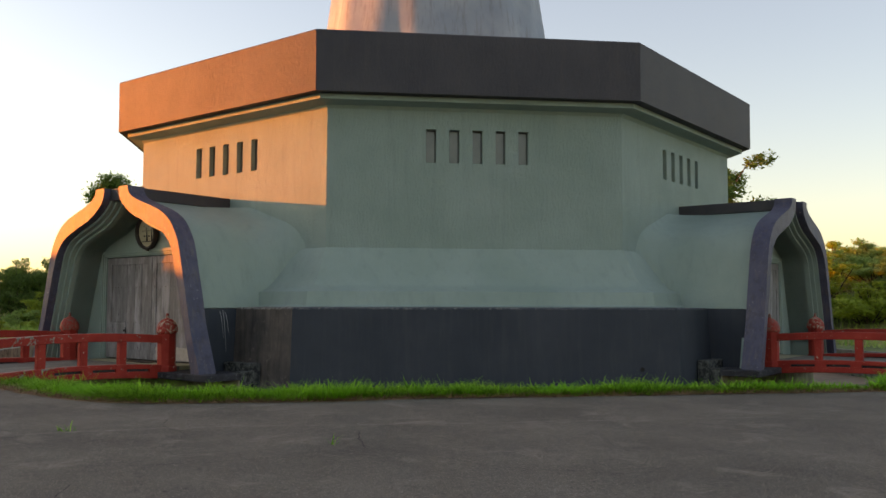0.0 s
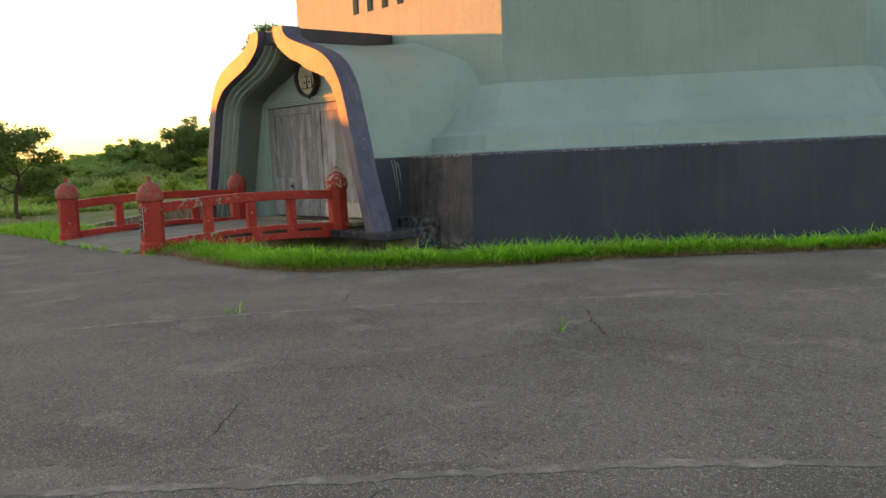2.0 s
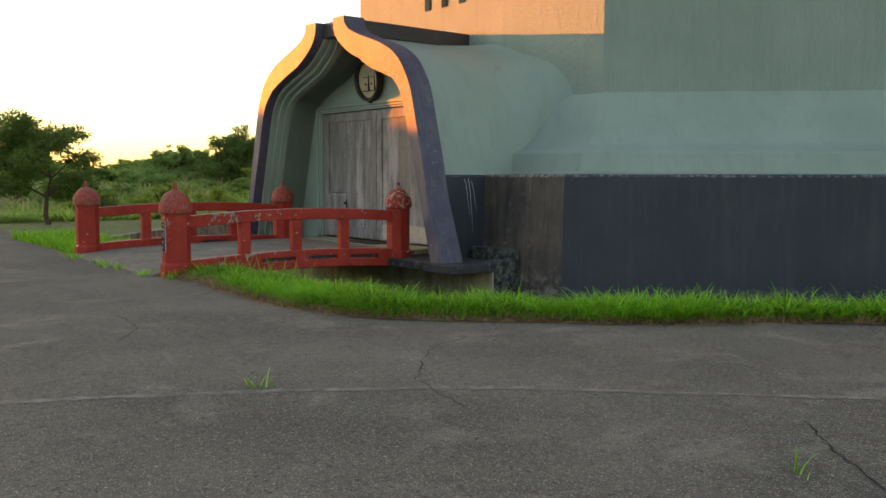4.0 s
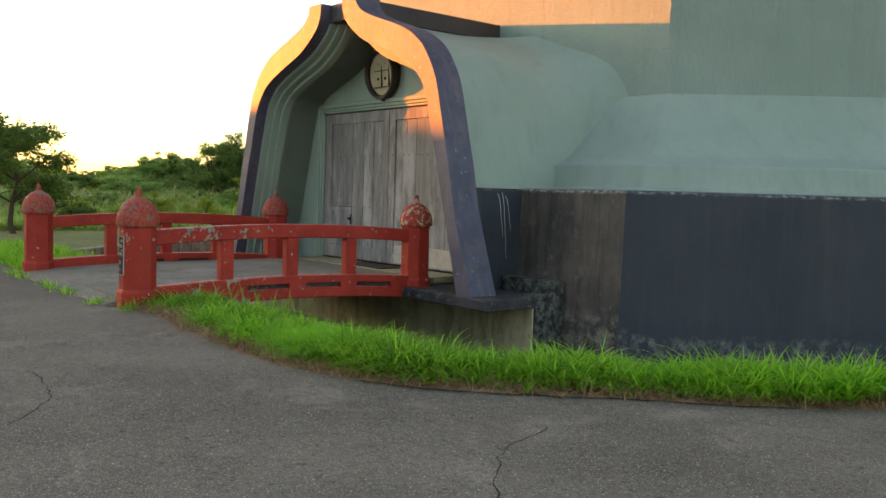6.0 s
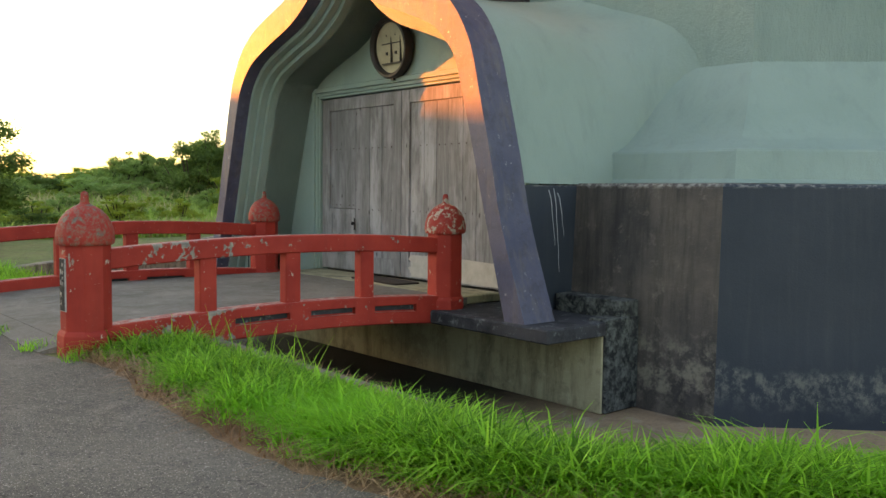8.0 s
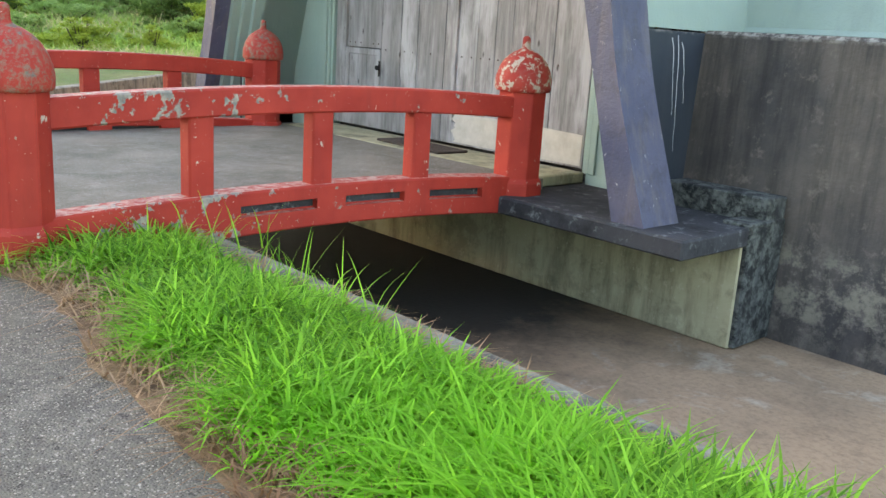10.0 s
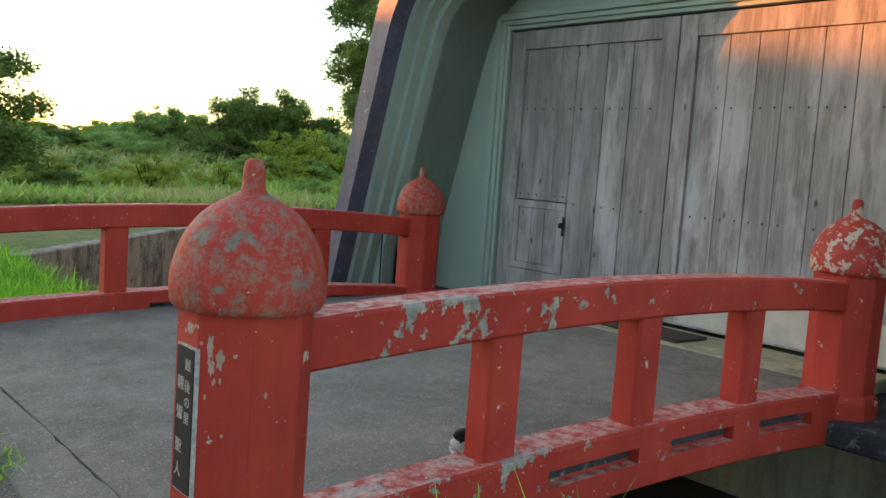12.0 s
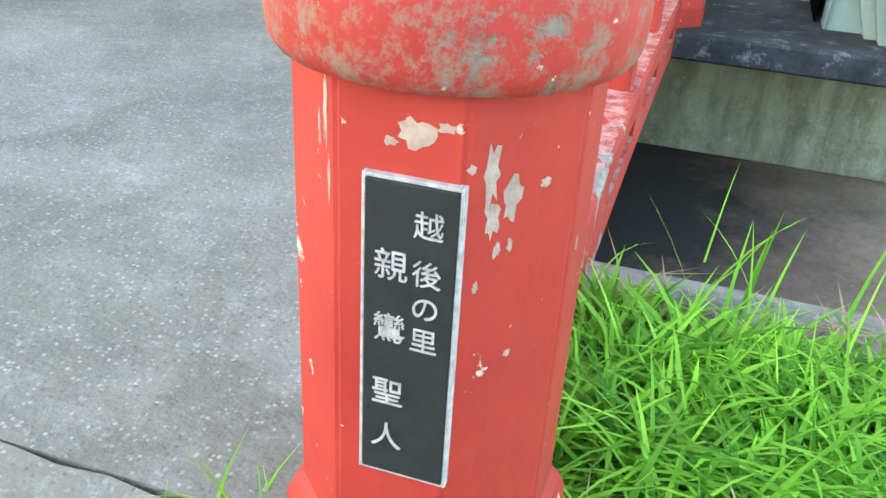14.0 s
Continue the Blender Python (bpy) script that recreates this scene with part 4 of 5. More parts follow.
def build_post(parent, x, y, label, cap="red_cap"):
    bm = bmesh.new()
    r = 0.19 / math.cos(math.pi / 8)
    lathe(bm, [(r, -0.06), (r, 0.87)], x, y, 8, math.pi / 8)
    bmesh.ops.bevel(bm, geom=[e for e in bm.edges if abs(e.verts[0].co.z - e.verts[1].co.z) > 0.3], offset=0.006, segments=2, affect="EDGES")
    post = part("post", bm, M["red"], parent, label)
    bm = bmesh.new()
    r2 = 0.215 / math.cos(math.pi / 8)
    lathe(bm, [(r2 + 0.004, -0.07), (r2, 0.10), (r2 - 0.012, 0.125), (r, 0.14)], x, y, 8, math.pi / 8)
    part("foot_block", bm, M["red"], post)
    bm = bmesh.new()
    dome = smooth_line([(0.222, 0.855), (0.233, 0.875), (0.236, 0.93), (0.226, 0.99), (0.198, 1.065), (0.15, 1.13), (0.095, 1.17), (0.052, 1.192), (0.036, 1.21), (0.033, 1.25), (0.030, 1.283), (0.018, 1.298), (0.004, 1.302)], 3)
    lathe(bm, [(0.19, 0.852), (0.222, 0.855)] + dome[1:], x, y, 40)
    sharp_smooth(part("finial", bm, M[cap], post, "onion-shaped finial with flaking paint"), 40)
    return post


def build_railing(x, label, paint):
    rail = thing("bridge_railing", (x, 2.0, 0.0), label, "railing", "railings of the bridge")
    for y in (0.0, YB):
        build_post(rail, x, y, "octagonal red post with worn paint", "red_cap_pale" if y > 1 and x > -1 else "red_cap")
    bm = rail_beam(x, 0.085, 0.14, YB - 0.13, lambda y: crown(0.80, 0.085, y), lambda y: crown(0.625, 0.085, y))
    sharp_smooth(part("top_rail", bm, M[paint], rail, "arched red top rail with flaked grey patches"), 25)
    lower_t, lower_b = (lambda y: crown(0.145, 0.075, y)), (lambda y: crown(-0.17, 0.10, y))
    slots = [(1.33, 1.92), (2.16, 2.70), (2.95, 3.52)]
    cut_t, cut_b = (lambda y: crown(0.058, 0.07, y)), (lambda y: crown(-0.022, 0.077, y))
    bm = bmesh.new()
    stops = [(0.14, False)]
    for a, c in slots:
        stops += [(a, False), (a, True), (0.5 * (a + c), True), (c, True), (c, False)]
    stops.append((YB - 0.12, False))
    fine = []
    for (ya, ca), (yb, cb) in zip(stops, stops[1:]):
        m = max(1, int((yb - ya) / 0.2))
        fine += [(ya + (yb - ya) * k / m, ca if k == 0 else ca and cb) for k in range(m)]
    fine.append(stops[-1])
    rings = []
    for y, cut in fine:
        g, z = (0.045 if cut else 0.0995), (lower_b(y), cut_b(y), cut_t(y), lower_t(y))
        side = [(0.088, z[0]), (0.10, z[0] + 0.012), (0.10, z[1]), (g, z[1]), (g, z[2]), (0.10, z[2]), (0.10, z[3] - 0.012), (0.088, z[3])]
        rings.append([Vector((x + u, y, v)) for u, v in side] + [Vector((x - u, y, v)) for u, v in reversed(side)])
    loft(bm, rings, True, True)
    bmesh.ops.recalc_face_normals(bm, faces=bm.faces)
    sharp_smooth(part("bottom_rail", bm, M[paint], rail, "arched red bottom rail with long drain slots"), 25)
    for a, b in slots:
        back = rail_beam(x, 0.048, a + 0.004, b - 0.004, lambda y: cut_t(y) - 0.003, lambda y: cut_b(y) + 0.003, 5)
        part("slot_back", back, M["slab"], rail, "bare grey concrete in the drain slot")
    for y in (1.08, 1.98, 2.88):
        bm = bmesh.new()
        box(bm, x - 0.065, x + 0.065, y - 0.085, y + 0.085, lower_t(y) - 0.02, crown(0.625, 0.085, y) + 0.02, 0.012)
        part("baluster", bm, M["red"], rail)
    return rail


def text_mesh(body, size, extrude=0.002, spacing=1.0):
    cu = bpy.data.curves.new("lettering", "FONT")
    cu.body, cu.size, cu.extrude, cu.align_x, cu.space_line = body, size, extrude, "CENTER", spacing
    ob = new("lettering", cu)
    bpy.context.view_layer.update()
    me = bpy.data.meshes.new_from_object(ob.evaluated_get(bpy.context.evaluated_depsgraph_get()))
    bpy.data.objects.remove(ob)
    bpy.data.curves.remove(cu)
    return me


def build_plate(rail):
    x0, x1, z0, z1 = -0.036, 0.078, 0.310, 0.742
    bm = bmesh.new()
    box(bm, x0, x1, -0.203, -0.186, z0, z1, 0.002)
    plate = part("name_plate", bm, M["plate"], rail, "black stone name plate with white lettering")
    bm = bmesh.new()
    w = 0.005
    for q in ((x0 - w, x0, z0 - w, z1 + w), (x1, x1 + w, z0 - w, z1 + w), (x0, x1, z0 - w, z0), (x0, x1, z1, z1 + w)):
        box(bm, q[0], q[1], -0.200, -0.186, q[2], q[3], 0.001)
    part("plate_border", bm, M["white_paint"], plate, "rough white border")
    for body, cx, drops, size in (("越後の里", x0 + 0.080, (0.047, 0.111, 0.158, 0.205), 0.038), ("親鸞聖人", x0 + 0.035, (0.107, 0.196, 0.295, 0.367), 0.045)):
        for ch, drop in zip(body, drops):
            me = text_mesh(ch, size, 0.0015)
            top = z1 - drop - 0.38 * size
            me.transform(Matrix.Translation((cx, -0.2035, top)) @ Matrix.Rotation(radians(90), 4, "X"))
            me.transform(Matrix.Translation(-rail.location))
            me.materials.clear()
            me.materials.append(M["white_paint"])
            ob = new("letter", me)
            ob.parent = plate


def build_chips(rail):
    """Pale scars on the near post where the red paint has come away."""
    rnd = random.Random(6)
    for turn, u, z, w, h in ((0, 0.02, 0.80, 0.022, 0.02), (0, 0.055, 0.81, 0.012, 0.006), (0, -0.01, 0.785, 0.008, 0.006), (45, -0.045, 0.755, 0.012, 0.042), (45, -0.04, 0.70, 0.010, 0.024), (45, -0.015, 0.72, 0.013, 0.030), (45, -0.07, 0.765, 0.006, 0.007), (45, -0.03, 0.655, 0.006, 0.010), (45, -0.012, 0.66, 0.004, 0.009), (45, -0.055, 0.61, 0.005, 0.008), (45, 0.03, 0.735, 0.007, 0.006), (-45, 0.05, 0.80, 0.006, 0.045), (-45, 0.03, 0.77, 0.005, 0.022), (-45, 0.06, 0.72, 0.005, 0.03), (45, 0.0, 0.50, 0.005, 0.006), (90, -0.03, 0.62, 0.006, 0.012)):
        bm = bmesh.new()
        ring = []
        for k in range(16):
            a, q = 2 * math.pi * k / 16, rnd.uniform(0.55, 1.25)
            ring.append(bm.verts.new((u + w * q * math.cos(a), -0.1908, z + h * q * math.sin(a))))
        f = bm.faces.new(ring)
        made = bmesh.ops.extrude_face_region(bm, geom=[f])
        bmesh.ops.translate(bm, verts=[v for v in made["geom"] if isinstance(v, bmesh.types.BMVert)], vec=(0, 0.003, 0))
        bmesh.ops.rotate(bm, verts=bm.verts, matrix=Matrix.Rotation(radians(turn), 3, "Z"))
        part("paint_chip", bm, M["bare_paint"], rail)


# ---- loose things ----
def build_mat():
    bm = bmesh.new()
    box(bm, -2.5, -1.42, 4.42, 4.82, 0.10, 0.125, 0.008)
    mat = lone("doormat", bm, M["mat"], (-1.96, 4.62, 0.10), "dark brown doormat lying before the door", "doormat")
    mat.rotation_euler = (0, 0, radians(-3))


def build_shoe():
    shoe = thing("old_shoe", (-0.30, 1.22, deck_z(1.2)), "worn grey shoe with black lining on the deck", "shoe")
    z0 = deck_z(1.2)
    rot = Matrix.Rotation(radians(62), 4, "Z")
    def place(bm):
        bm.transform(Matrix.Translation((-0.30, 1.22, z0)) @ rot)
        return bm
    def ring(y, w, za, zb, n=14):
        return [(w * math.cos(2 * math.pi * k / n), y, (za + zb) / 2 + (zb - za) / 2 * math.sin(2 * math.pi * k / n)) for k in range(n)]
    bm = bmesh.new()
    loft(bm, [ring(y, w, 0.0, 0.022) for y, w in ((-0.14, 0.02), (-0.12, 0.042), (-0.03, 0.036), (0.06, 0.046), (0.12, 0.036), (0.145, 0.01))], caps=True)
    part("sole", place(bm), M["shoe_grey"], shoe, "pale rubber sole", smooth=True)
    bm = bmesh.new()
    loft(bm, [ring(y, w, 0.015, h) for y, w, h in ((-0.135, 0.018, 0.08), (-0.12, 0.038, 0.125), (-0.05, 0.036, 0.12), (-0.01, 0.036, 0.115), (0.04, 0.042, 0.085), (0.10, 0.038, 0.06), (0.14, 0.012, 0.035))], caps=True)
    part("upper", place(bm), M["shoe_grey"], shoe, "creased grey upper", smooth=True)
    bm = bmesh.new()
    lathe(bm, [(0.058, 0.0), (0.066, 0.014), (0.058, 0.028), (0.046, 0.012), (0.040, -0.02)], 0, 0, 18)
    bmesh.ops.rotate(bm, verts=bm.verts, matrix=Matrix.Rotation(radians(-35), 3, "X"))
    bmesh.ops.translate(bm, verts=bm.verts, vec=(0, -0.075, 0.115))
    part("collar", place(bm), M["black_cloth"], shoe, "black padded collar", smooth=True)
    for k in range(3):
        bm = bmesh.new()
        box(bm, -0.03, 0.03, 0.0 + 0.022 * k, 0.008 + 0.022 * k, 0.108 - 0.012 * k, 0.116 - 0.012 * k, 0.002)
        part("lace", place(bm), M["white_paint"], shoe)


def build_pipe():
    bm = bmesh.new()
    tube(bm, (-5.75, 5.0, -0.2), (-5.75, 4.4, -0.2), 0.05, 12)
    tube(bm, (-5.75, 4.4, -0.2), (-5.95, 4.25, -0.28), 0.05, 12)
    lone("drain_pipe", bm, M["pale_metal"], (-5.75, 4.6, -0.25), "grey elbow drain pipe below the slab", "pipe")
    bm = bmesh.new()
    pts = [(-9.0 + 0.3 * k, 5.2 + 0.25 * math.sin(k * 0.8) + 0.1 * k, -0.955) for k in range(14)]
    for a, b in zip(pts, pts[1:]):
        tube(bm, a, b, 0.018, 6)
    lone("hose", bm, M["black_metal"], pts[0], "thin dark hose lying on the moat floor", "hose")


# ---- plants ----
def blade_field(name, spots, material, label, seed, lo=0.12, hi=0.3, width=0.007, segs=3, droop=0.5):
    rnd = np.random.RandomState(seed)
    n = len(spots)
    base = np.array(spots)
    ang = rnd.uniform(0, 2 * np.pi, n)
    length = rnd.uniform(lo, hi, n) * base[:, 3]
    lean = rnd.uniform(0.15, 0.6, n)
    curl = rnd.uniform(0.1, 1.0, n) * droop
    wid = width * rnd.uniform(0.7, 1.4, n)
    dx, dy = np.cos(ang), np.sin(ang)
    px, py = -dy, dx
    vs = []
    for k in range(segs + 1):
        t = k / segs
        out = length * (lean * t + curl * t * t)
        up = length * (t - 0.45 * curl * t ** 3)
        w = wid * (1 - t) ** 0.7 if k < segs else wid * 0.02
        for s in (-1, 1):
            vs.append(np.stack([base[:, 0] + dx * out + s * px * w, base[:, 1] + dy * out + s * py * w, base[:, 2] + up], 1))
    m = 2 * (segs + 1)
    verts = np.stack(vs, 1).reshape(-1, 3)
    quads = np.array([[2 * k, 2 * k + 1, 2 * k + 3, 2 * k + 2] for k in range(segs)])
    faces = (np.arange(n)[:, None, None] * m + quads[None]).reshape(-1, 4)
    me = bpy.data.meshes.new(name)
    me.vertices.add(len(verts))
    me.vertices.foreach_set("co", verts.astype(np.float32).ravel())
    me.loops.add(len(faces) * 4)
    me.loops.foreach_set("vertex_index", faces.astype(np.int32).ravel())
    me.polygons.add(len(faces))
    me.polygons.foreach_set("loop_start", np.arange(0, len(faces) * 4, 4, dtype=np.int32))
    me.update(calc_edges=True)
    me.materials.append(material)
    ob = new(name, me)
    return tagged(ob, label, "grass", kind="stuff")


def verge_inside(x, y, edge):
    """Between the kerb of the moat and the asphalt."""
    a = octagon(5.74, 0)
    if x < 4.5:
        ya = np.interp(x, edge[0], edge[1])
        return smoothstep(0.12, 0.40, y - ya + 0.10 * noise.noise((x * 2.5, y * 2.5, 4))) * smoothstep(1.0 + 0.1 * noise.noise((x * 3, 1, 0)), 0.74, y) if x - y > 3.4 - 8 * (x < 4.0) else 0
    ya = np.interp(x, edge[0], edge[1])
    return smoothstep(0.10, 0.36, y - ya + 0.10 * noise.noise((x * 2.5, y * 2.5, 4))) * smoothstep(3.5, 3.8, x - y)


def tufted(spots, blades, share, rnd):
    """Gathers blades into tufts of their own height round a share of the spots."""
    out = []
    for x, y, z, s in spots:
        if rnd.random() > share:
            continue
        tall = s * rnd.uniform(0.7, 1.2)
        for _ in range(blades):
            out.append((x + rnd.gauss(0, 0.013), y + rnd.gauss(0, 0.013), z, tall * rnd.uniform(0.7, 1.1)))
    return out


def build_verge():
    pts = [p for p in asphalt_edge() if 0.1 < p[0] < 14.3 and p[1] < 11]
    edge = (np.array([p[0] for p in pts]), np.array([p[1] for p in pts]))
    rnd = random.Random(21)
    near, far, dry = [], [], []
    tries = 0
    while tries < 78000:
        tries += 1
        x = rnd.uniform(0.12, 14.2)
        if x < 4.6:
            y = rnd.uniform(-0.35, 1.2)
        else:
            y = rnd.uniform(x - 5.6, x - 3.2)
        if x > 7 and rnd.random() < 0.35:
            continue
        if x < 1.3 and rnd.random() < 0.55:
            continue
        q = verge_inside(x, y, edge)
        if q <= 0:
            continue
        patch = 0.5 + 0.5 * noise.noise((x * 1.4, y * 1.4, 0))
        tall = (0.55 + 0.75 * patch) * (0.45 + 0.55 * q) * (1.0 + 0.45 * smoothstep(2.8, 5.0, x))
        row = (x, y, GZ - 0.01, tall * (0.6 + 0.4 * smoothstep(0.95, 0.6, y if x < 4.3 else 4.7 - (x - y))))
        if q < 0.75 and rnd.random() > q + 0.15:
            dry.append((x, y, GZ - 0.005, 0.5 + 0.3 * patch))
        elif x < 7:
            near.append(row)
        else:
            far.append(row)
    for _ in range(7000):
        x, y = rnd.uniform(13.45, 14.5), rnd.uniform(9.6, 14.1)
        if x - y > 3.65 - 6 * (y > 10.2) and x < 14.45 and (y > 11.2 or x < np.interp(y, edge[1][-80:], edge[0][-80:]) - 0.1):
            far.append((x, y, GZ, 0.9 + 0.5 * rnd.random()))
    dry += [(x + rnd.uniform(-0.06, 0.06), y + 0.10 + rnd.uniform(-0.10, 0.2), GZ, 0.75) for x, y in zip(*edge) for _ in range(34)]
    near, far = tufted(near, 6, 0.36, rnd), tufted(far, 6, 0.42, rnd)
    blade_field("verge_grass", near, M["grass"], "lush bright green grass on the verge of the moat", 1, 0.14, 0.26, 0.0095, 4, 1.4)
    blade_field("verge_grass", far, M["grass"], "bright green grass strip before the plinth", 2, 0.14, 0.29, 0.0115, 4, 1.2)
    blade_field("dry_grass", dry, M["straw"], "dry brown straw along the asphalt edge", 3, 0.08, 0.24, 0.0045, 2, 2.2)
    # bare soil and thatch between the asphalt and the kerb
    verts, faces = [], []
    line = [(x, y) for x, y in zip(*edge)]
    for k, (x, y) in enumerate(line):
        wide = 0.95 if x < 4.2 else 0.9
        nx, ny = (0, 1) if x < 4.2 else (-0.6, 0.8)
        for t in (-0.03, 0.08, 0.25, wide):
            verts.append((x + nx * t, y + ny * t, GZ - 0.004 + (0.012 + 0.01 * rnd.random() if 0 < t < 0.9 else 0.0)))
        if k:
            faces += [(4 * k - 4 + c, 4 * k + c, 4 * k + c + 1, 4 * k - 3 + c) for c in range(3)]
    tagged(new("verge_soil", raw_mesh("verge_soil", verts, faces, M["verge_soil"])), "brown soil and dead thatch along the verge", "soil", kind="structure")
    # tall seeding stems by the bridge and tufts round the posts
    stems = []
    for _ in range(45):
        stems.append((rnd.gauss(0.55, 0.28), rnd.gauss(0.75, 0.3), GZ, rnd.uniform(0.8, 1.3)))
    for _ in range(30):
        stems.append((rnd.uniform(0.9, 2.0), rnd.gauss(0.98, 0.05), GZ, rnd.uniform(0.7, 1.3)))
    blade_field("tall_grass", stems, M["grass"], "tall seeding grass stems beside the bridge", 5, 0.22, 0.33, 0.005, 5, 0.5)
    tufts = []
    for cx, cy, n, s in ((0.28, -0.2, 70, 0.10), (-0.30, -0.10, 40, 0.04), (-0.36, -0.34, 60, 0.06), (-4.3, -0.3, 60, 0.12), (-3.7, -0.36, 90, 0.16), (-1.5, -0.36, 60, 0.15), (-2.3, -0.36, 90, 0.25), (6.9, -2.2, 18, 0.06), (10.2, -0.9, 6, 0.1)):
        for _ in range(n):
            tufts.append((rnd.gauss(cx, s), rnd.gauss(cy, min(s, 0.06)), GZ, rnd.uniform(0.4, 0.9)))
    blade_field("weed_tuft", tufts, M["grass"], "small weed tufts in the pavement joints", 6, 0.08, 0.22, 0.005, 3, 0.8)
    west = []
    for _ in range(9000):
        x = rnd.uniform(-9.5, -4.35)
        y = rnd.uniform(-0.1, 1.2)
        west.append((x, y, GZ, 0.5 + 0.6 * rnd.random()))
    blade_field("verge_grass", west, M["grass"], "green grass on the far verge of the moat", 7, 0.15, 0.32, 0.009, 3, 0.7)


def build_field():
    rnd = random.Random(5)
    green, pale = [], []
    while len(green) + len(pale) < 70000:
        r = 15 + 42 * rnd.random() ** 1.3
        a = radians(rnd.uniform(108, 200) if rnd.random() < 0.8 else rnd.uniform(60, 108))
        x, y = -2 + r * math.cos(a), 4 + r * math.sin(a)
        if math.hypot(x - CX, y - CY) < 16.9 or (y < 0.9 and x > -22):
            continue
        n = noise.noise((x * 0.16, y * 0.16, 2.0))
        s = 0.5 + 0.013 * r
        row = (x, y, height(x, y) - 0.02, s * (1.0 + 0.6 * n))
        (pale if n + rnd.uniform(-0.3, 0.3) > 0.16 else green).append(row)
    blade_field("meadow_grass", green, M["meadow"], "rough green meadow grass and weeds", 11, 0.3, 0.75, 0.034, 3, 1.5)
    blade_field("meadow_grass", pale, M["meadow_pale"], "tall pale seeding meadow grass", 12, 0.4, 0.85, 0.022, 3, 0.9)


def leaf_cloud(blobs, count, size, seed, flat=0.55):
    """Many small folded leaves spread over lumpy clusters."""
    rnd = random.Random(seed)
    verts, faces = [], []
    total = sum(b[3] ** 2 for b in blobs)
    for bx, by, bz, br in blobs:
        n = int(count * br * br / total)
        for _ in range(n):
            d = Vector((rnd.gauss(0, 1), rnd.gauss(0, 1), rnd.gauss(0, 1))).normalized()
            rr = br * (rnd.uniform(0.55, 1.0) if rnd.random() < 0.8 else rnd.uniform(1.0, 1.3))
            lump = 1 + 0.35 * noise.noise(d * 2.3 + Vector((bx, by, bz)))
            p = Vector((bx, by, bz)) + Vector((d.x, d.y, d.z * flat * 1.3)) * rr * lump
            t = Vector((rnd.gauss(0, 1), rnd.gauss(0, 1), rnd.gauss(0, 0.6))).normalized()
            u = t.cross(d + Vector((0.01, 0.02, 0.3))).normalized()
            s = size * rnd.uniform(0.6, 1.4)
            k = len(verts)
            verts += [p - t * s, p + u * s * 0.38 - d * s * 0.1, p + t * s, p - u * s * 0.38 - d * s * 0.1]
            faces.append((k, k + 1, k + 2, k + 3))
    return verts, faces


def make_shrub(seed, w, h, count, leaf):
    rnd = random.Random(seed)
    blobs = []
    for k in range(26):
        a, r = rnd.uniform(0, 6.28), w * rnd.uniform(0.1, 0.95)
        top = 1.0 - 0.45 * (r / w) ** 2
        blobs.append((r * math.cos(a), r * math.sin(a), h * top * (rnd.uniform(0.25, 0.8) if k % 3 else rnd.uniform(0.8, 1.15)), w * (rnd.uniform(0.18, 0.34) if k % 3 else rnd.uniform(0.1, 0.2))))
    v, f = leaf_cloud(blobs, count, leaf, seed)
    stems = bmesh.new()
    for b in blobs:
        tube(stems, (b[0] * 0.15, b[1] * 0.15, -0.3), (b[0], b[1], b[2]), 0.05, 5, 0.015)
    return v, f, stems


def make_tree(seed, h, spread, count, leaf):
    rnd = random.Random(seed)
    limbs = bmesh.new()
    blobs = []
    prev = Vector((0, 0, -0.3))
    r = 0.05 * h * 0.55
    for k in range(5):
        nxt = prev + Vector((rnd.uniform(-0.12, 0.12) * h * 0.4, rnd.uniform(-0.12, 0.12) * h * 0.4, h * 0.17))
        tube(limbs, prev, nxt, r, 9, r * 0.78)
        if k >= (1 if h < 5 else 0):
            for _ in range(4 if h < 5 else 6):
                a = rnd.uniform(0, 6.28)
                tip = nxt + Vector((math.cos(a) * spread * rnd.uniform(0.45, 1.0), math.sin(a) * spread * rnd.uniform(0.45, 1.0), h * rnd.uniform(0.02, 0.2)))
                midp = nxt.lerp(tip, 0.5) + Vector((0, 0, 0.06 * h))
                tube(limbs, nxt, midp, r * 0.5, 6, r * 0.3)
                tube(limbs, midp, tip, r * 0.3, 5, r * 0.1)
                blobs.append((*tip, spread * rnd.uniform(0.2, 0.36)))
                blobs.append((*midp.lerp(tip, 0.4), spread * rnd.uniform(0.15, 0.3)))
        prev, r = nxt, r * 0.78
    blobs.append((*prev, spread * 0.4))
    v, f = leaf_cloud(blobs, count, leaf, seed)
    return v, f, limbs


def plant(kind, maker, args, material, label, category, base_name):
    v, f, stems = maker(*args)
    root = thing(base_name, (0, 0, 0), label, category, kind)
    part("trunk" if category == "tree" else "stem", stems, M["bark"], root)
    ob = new("crown", raw_mesh("crown", [tuple(p) for p in v], f, material))
    ob.parent = root
    return root


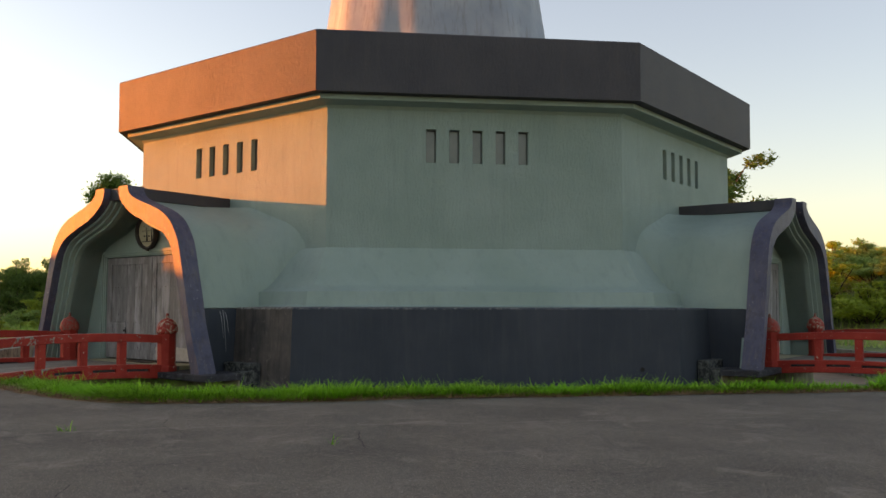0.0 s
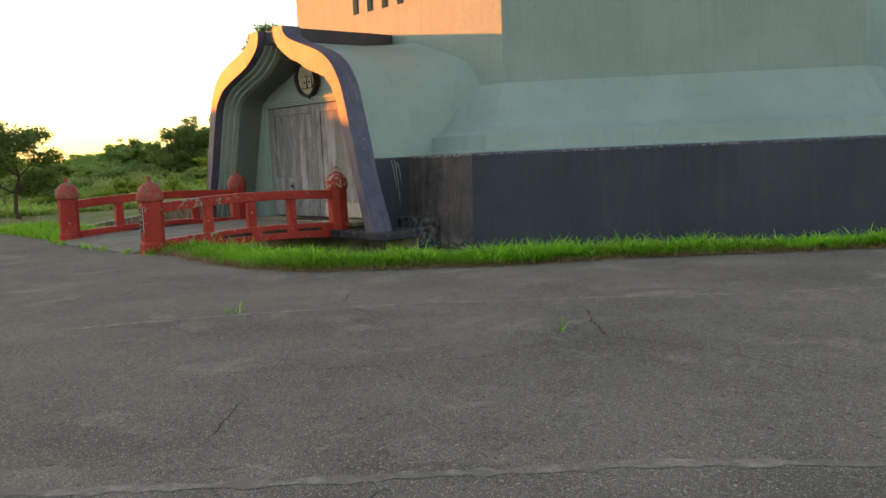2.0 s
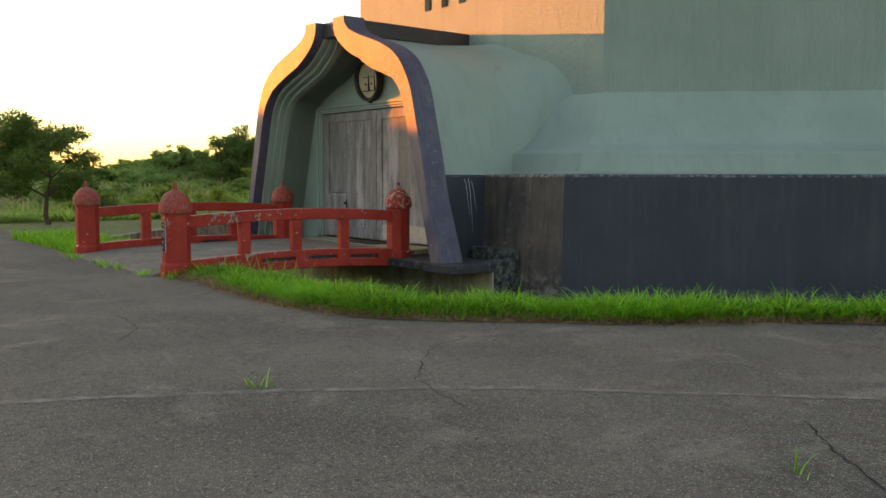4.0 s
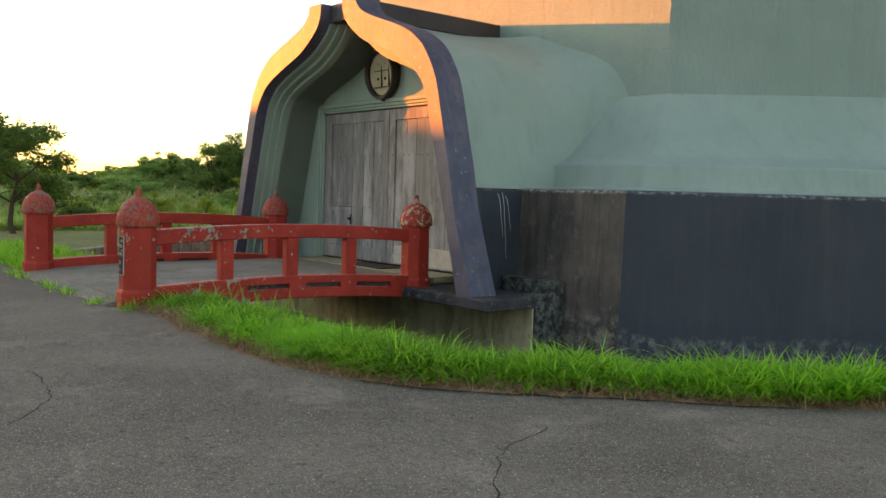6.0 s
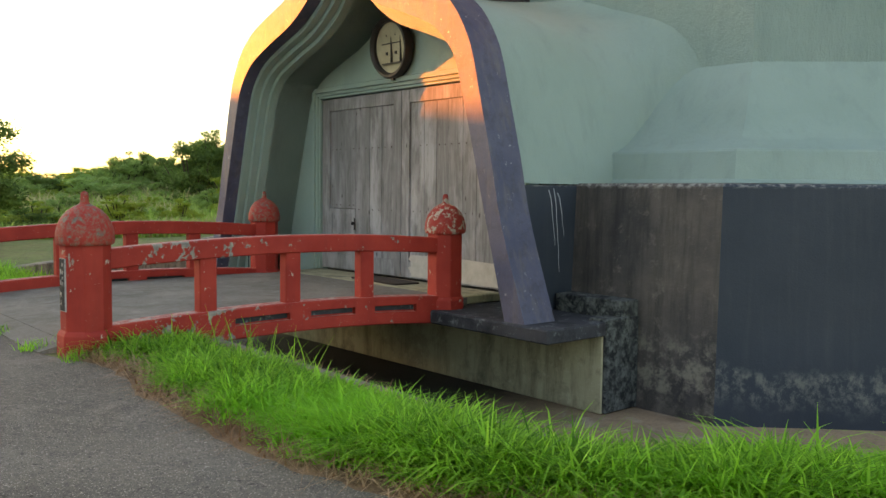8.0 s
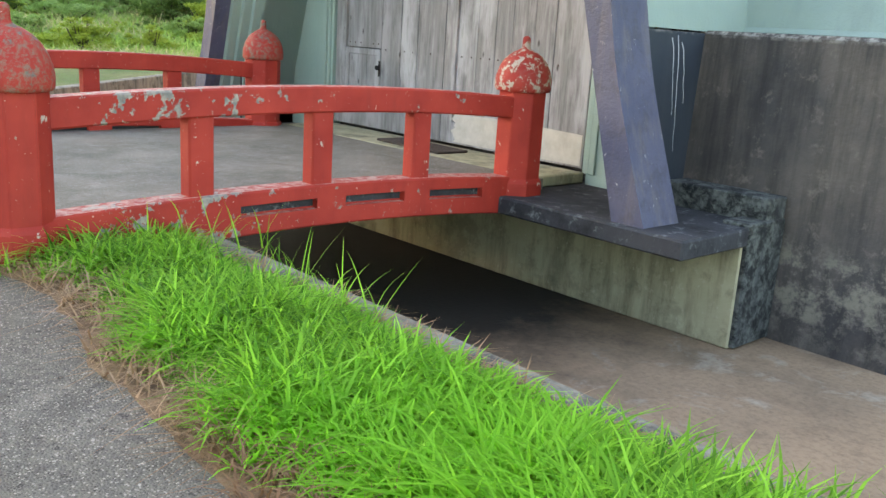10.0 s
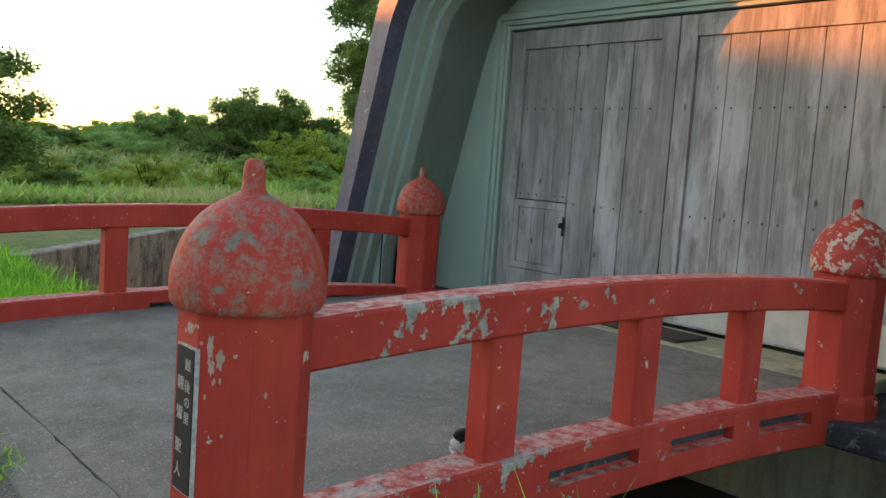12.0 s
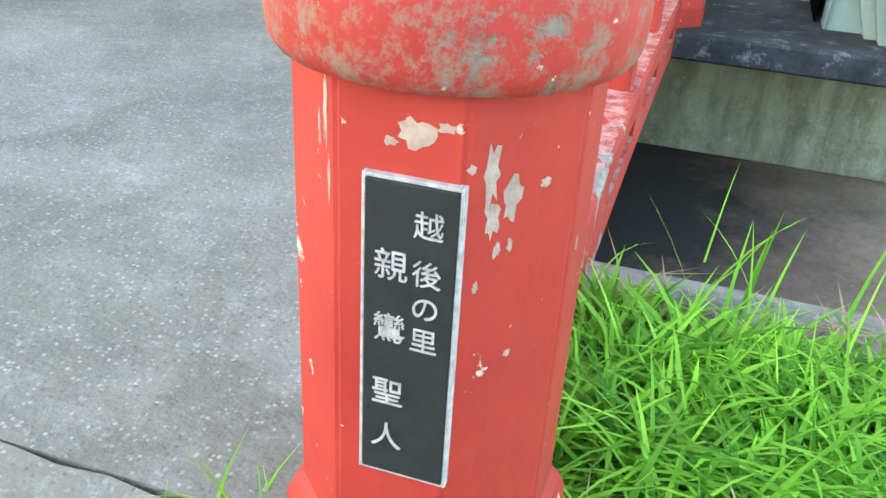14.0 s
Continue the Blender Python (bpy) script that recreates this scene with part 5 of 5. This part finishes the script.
def build_plants():
    rnd = random.Random(17)
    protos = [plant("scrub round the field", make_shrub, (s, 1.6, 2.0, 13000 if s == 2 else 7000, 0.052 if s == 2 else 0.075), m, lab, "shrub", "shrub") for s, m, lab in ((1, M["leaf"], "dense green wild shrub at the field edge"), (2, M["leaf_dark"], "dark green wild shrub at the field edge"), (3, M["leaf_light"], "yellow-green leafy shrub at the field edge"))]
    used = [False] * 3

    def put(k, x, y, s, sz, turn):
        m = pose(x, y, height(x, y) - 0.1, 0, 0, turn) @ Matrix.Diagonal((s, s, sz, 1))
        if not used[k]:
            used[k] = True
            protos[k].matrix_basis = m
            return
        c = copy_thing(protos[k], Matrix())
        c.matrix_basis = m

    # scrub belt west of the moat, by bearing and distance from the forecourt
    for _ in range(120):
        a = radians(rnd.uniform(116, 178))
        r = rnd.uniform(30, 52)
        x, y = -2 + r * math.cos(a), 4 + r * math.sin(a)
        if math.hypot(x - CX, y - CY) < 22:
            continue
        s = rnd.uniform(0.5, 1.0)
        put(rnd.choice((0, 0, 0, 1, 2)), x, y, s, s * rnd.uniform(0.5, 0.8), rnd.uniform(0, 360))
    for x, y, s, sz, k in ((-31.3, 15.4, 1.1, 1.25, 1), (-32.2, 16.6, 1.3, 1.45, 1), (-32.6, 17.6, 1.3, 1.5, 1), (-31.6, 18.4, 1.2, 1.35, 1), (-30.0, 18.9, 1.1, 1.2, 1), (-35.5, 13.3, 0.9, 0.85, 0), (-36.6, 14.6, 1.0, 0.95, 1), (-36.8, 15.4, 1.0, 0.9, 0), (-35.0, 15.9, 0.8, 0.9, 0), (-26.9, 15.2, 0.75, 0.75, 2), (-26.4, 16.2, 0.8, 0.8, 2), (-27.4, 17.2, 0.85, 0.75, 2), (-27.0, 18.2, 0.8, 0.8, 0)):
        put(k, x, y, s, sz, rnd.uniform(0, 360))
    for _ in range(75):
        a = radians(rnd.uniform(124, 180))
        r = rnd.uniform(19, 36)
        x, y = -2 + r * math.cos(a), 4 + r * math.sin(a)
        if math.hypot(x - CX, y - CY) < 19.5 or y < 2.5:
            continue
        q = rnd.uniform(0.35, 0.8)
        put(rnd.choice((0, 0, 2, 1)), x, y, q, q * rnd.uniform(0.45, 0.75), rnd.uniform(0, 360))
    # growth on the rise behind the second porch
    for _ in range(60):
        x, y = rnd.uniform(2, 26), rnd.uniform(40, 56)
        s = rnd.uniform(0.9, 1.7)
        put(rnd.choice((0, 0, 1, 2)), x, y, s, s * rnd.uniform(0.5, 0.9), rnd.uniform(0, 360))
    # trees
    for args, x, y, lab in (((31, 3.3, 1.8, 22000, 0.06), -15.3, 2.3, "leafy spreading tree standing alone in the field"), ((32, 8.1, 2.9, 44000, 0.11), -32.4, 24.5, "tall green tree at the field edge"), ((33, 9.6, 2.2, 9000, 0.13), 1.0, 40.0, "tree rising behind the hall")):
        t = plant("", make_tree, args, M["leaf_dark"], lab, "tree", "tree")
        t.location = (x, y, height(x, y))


M = build_materials()
build_ground()
pav = build_asphalt()
build_hall()
porch = build_porch()
door = build_door()
plaque = build_plaque()
deck = build_deck()
build_stains(porch)
rail_r = build_railing(XR, "red painted concrete bridge railing with domed posts", "red_rail")
rail_l = build_railing(XL, "red painted concrete bridge railing facing the field", "red_rail_sound")
TURN = Matrix.Translation((PX, PY, 0)) @ Matrix.Rotation(radians(90), 4, "Z") @ Matrix.Translation((-PX, -PY, 0))
for ob in (porch, door, plaque, deck, rail_r, rail_l):
    copy_thing(ob, TURN @ ob.matrix_basis)
build_plate(rail_r)
build_chips(rail_r)
build_mat()
build_shoe()
build_pipe()
Z4 = GZ + 0.004
for i, (pts, w) in enumerate((
        ([(11.75, -4.1), (11.85, -4.3), (12.35, -4.65), (12.9, -5.3)], 0.012),
        ([(9.7, 0.0), (10.1, -0.45), (10.64, -0.86)], 0.018),
        ([(9.9, -3.8), (10.3, -4.2), (10.5, -4.35)], 0.010),
        ([(10.9, -1.2), (10.3, -1.9), (9.9, -2.6), (9.2, -3.4), (8.6, -3.9)], 0.009),
        ([(13.5, -0.5), (12.4, -0.9), (11.3, -0.8), (10.64, -0.86)], 0.010),
        ([(8.2, -1.4), (7.4, -1.2), (6.6, -0.5), (6.3, 0.2)], 0.010),
        ([(4.6, -2.4), (4.0, -2.0), (3.2, -1.9), (2.4, -2.6)], 0.012))):
    strip("crack", pts, w, M["crack"], pav, 0.02, i, Z4, "dark crack")
for i, (pts, w) in enumerate((
        ([(9.0, -6.7), (10.63, -5.15), (11.45, -4.25), (12.43, -3.1), (13.6, -2.05), (15.5, -0.4), (18, 1.8)], 0.12),
        ([(5.4, -5.6), (6.0, -4.1), (6.95, -2.3), (8.0, -0.8), (10.0, 1.1), (13, 4.3)], 0.10))):
    strip("joint_line", pts, w, M["joint"], pav, 0.012, 40 + i, Z4 - 0.001, "pale sandy joint line")
lip = [(x + 0.02, y - 0.035) for x, y in asphalt_edge() if 4.5 < x < 14.2 and y < 10][::4]
lip_rnd, at = random.Random(77), 0
while at < len(lip) - 4:
    n = lip_rnd.randint(3, 14)
    strip("crumbled_lip", lip[at:at + n], lip_rnd.uniform(0.025, 0.07), M["crack"], pav, 0.02, 77 + at, Z4 + 0.001, "dark crumbled lip of the asphalt")
    at += n + lip_rnd.randint(1, 6)
build_verge()
build_field()
build_plants()
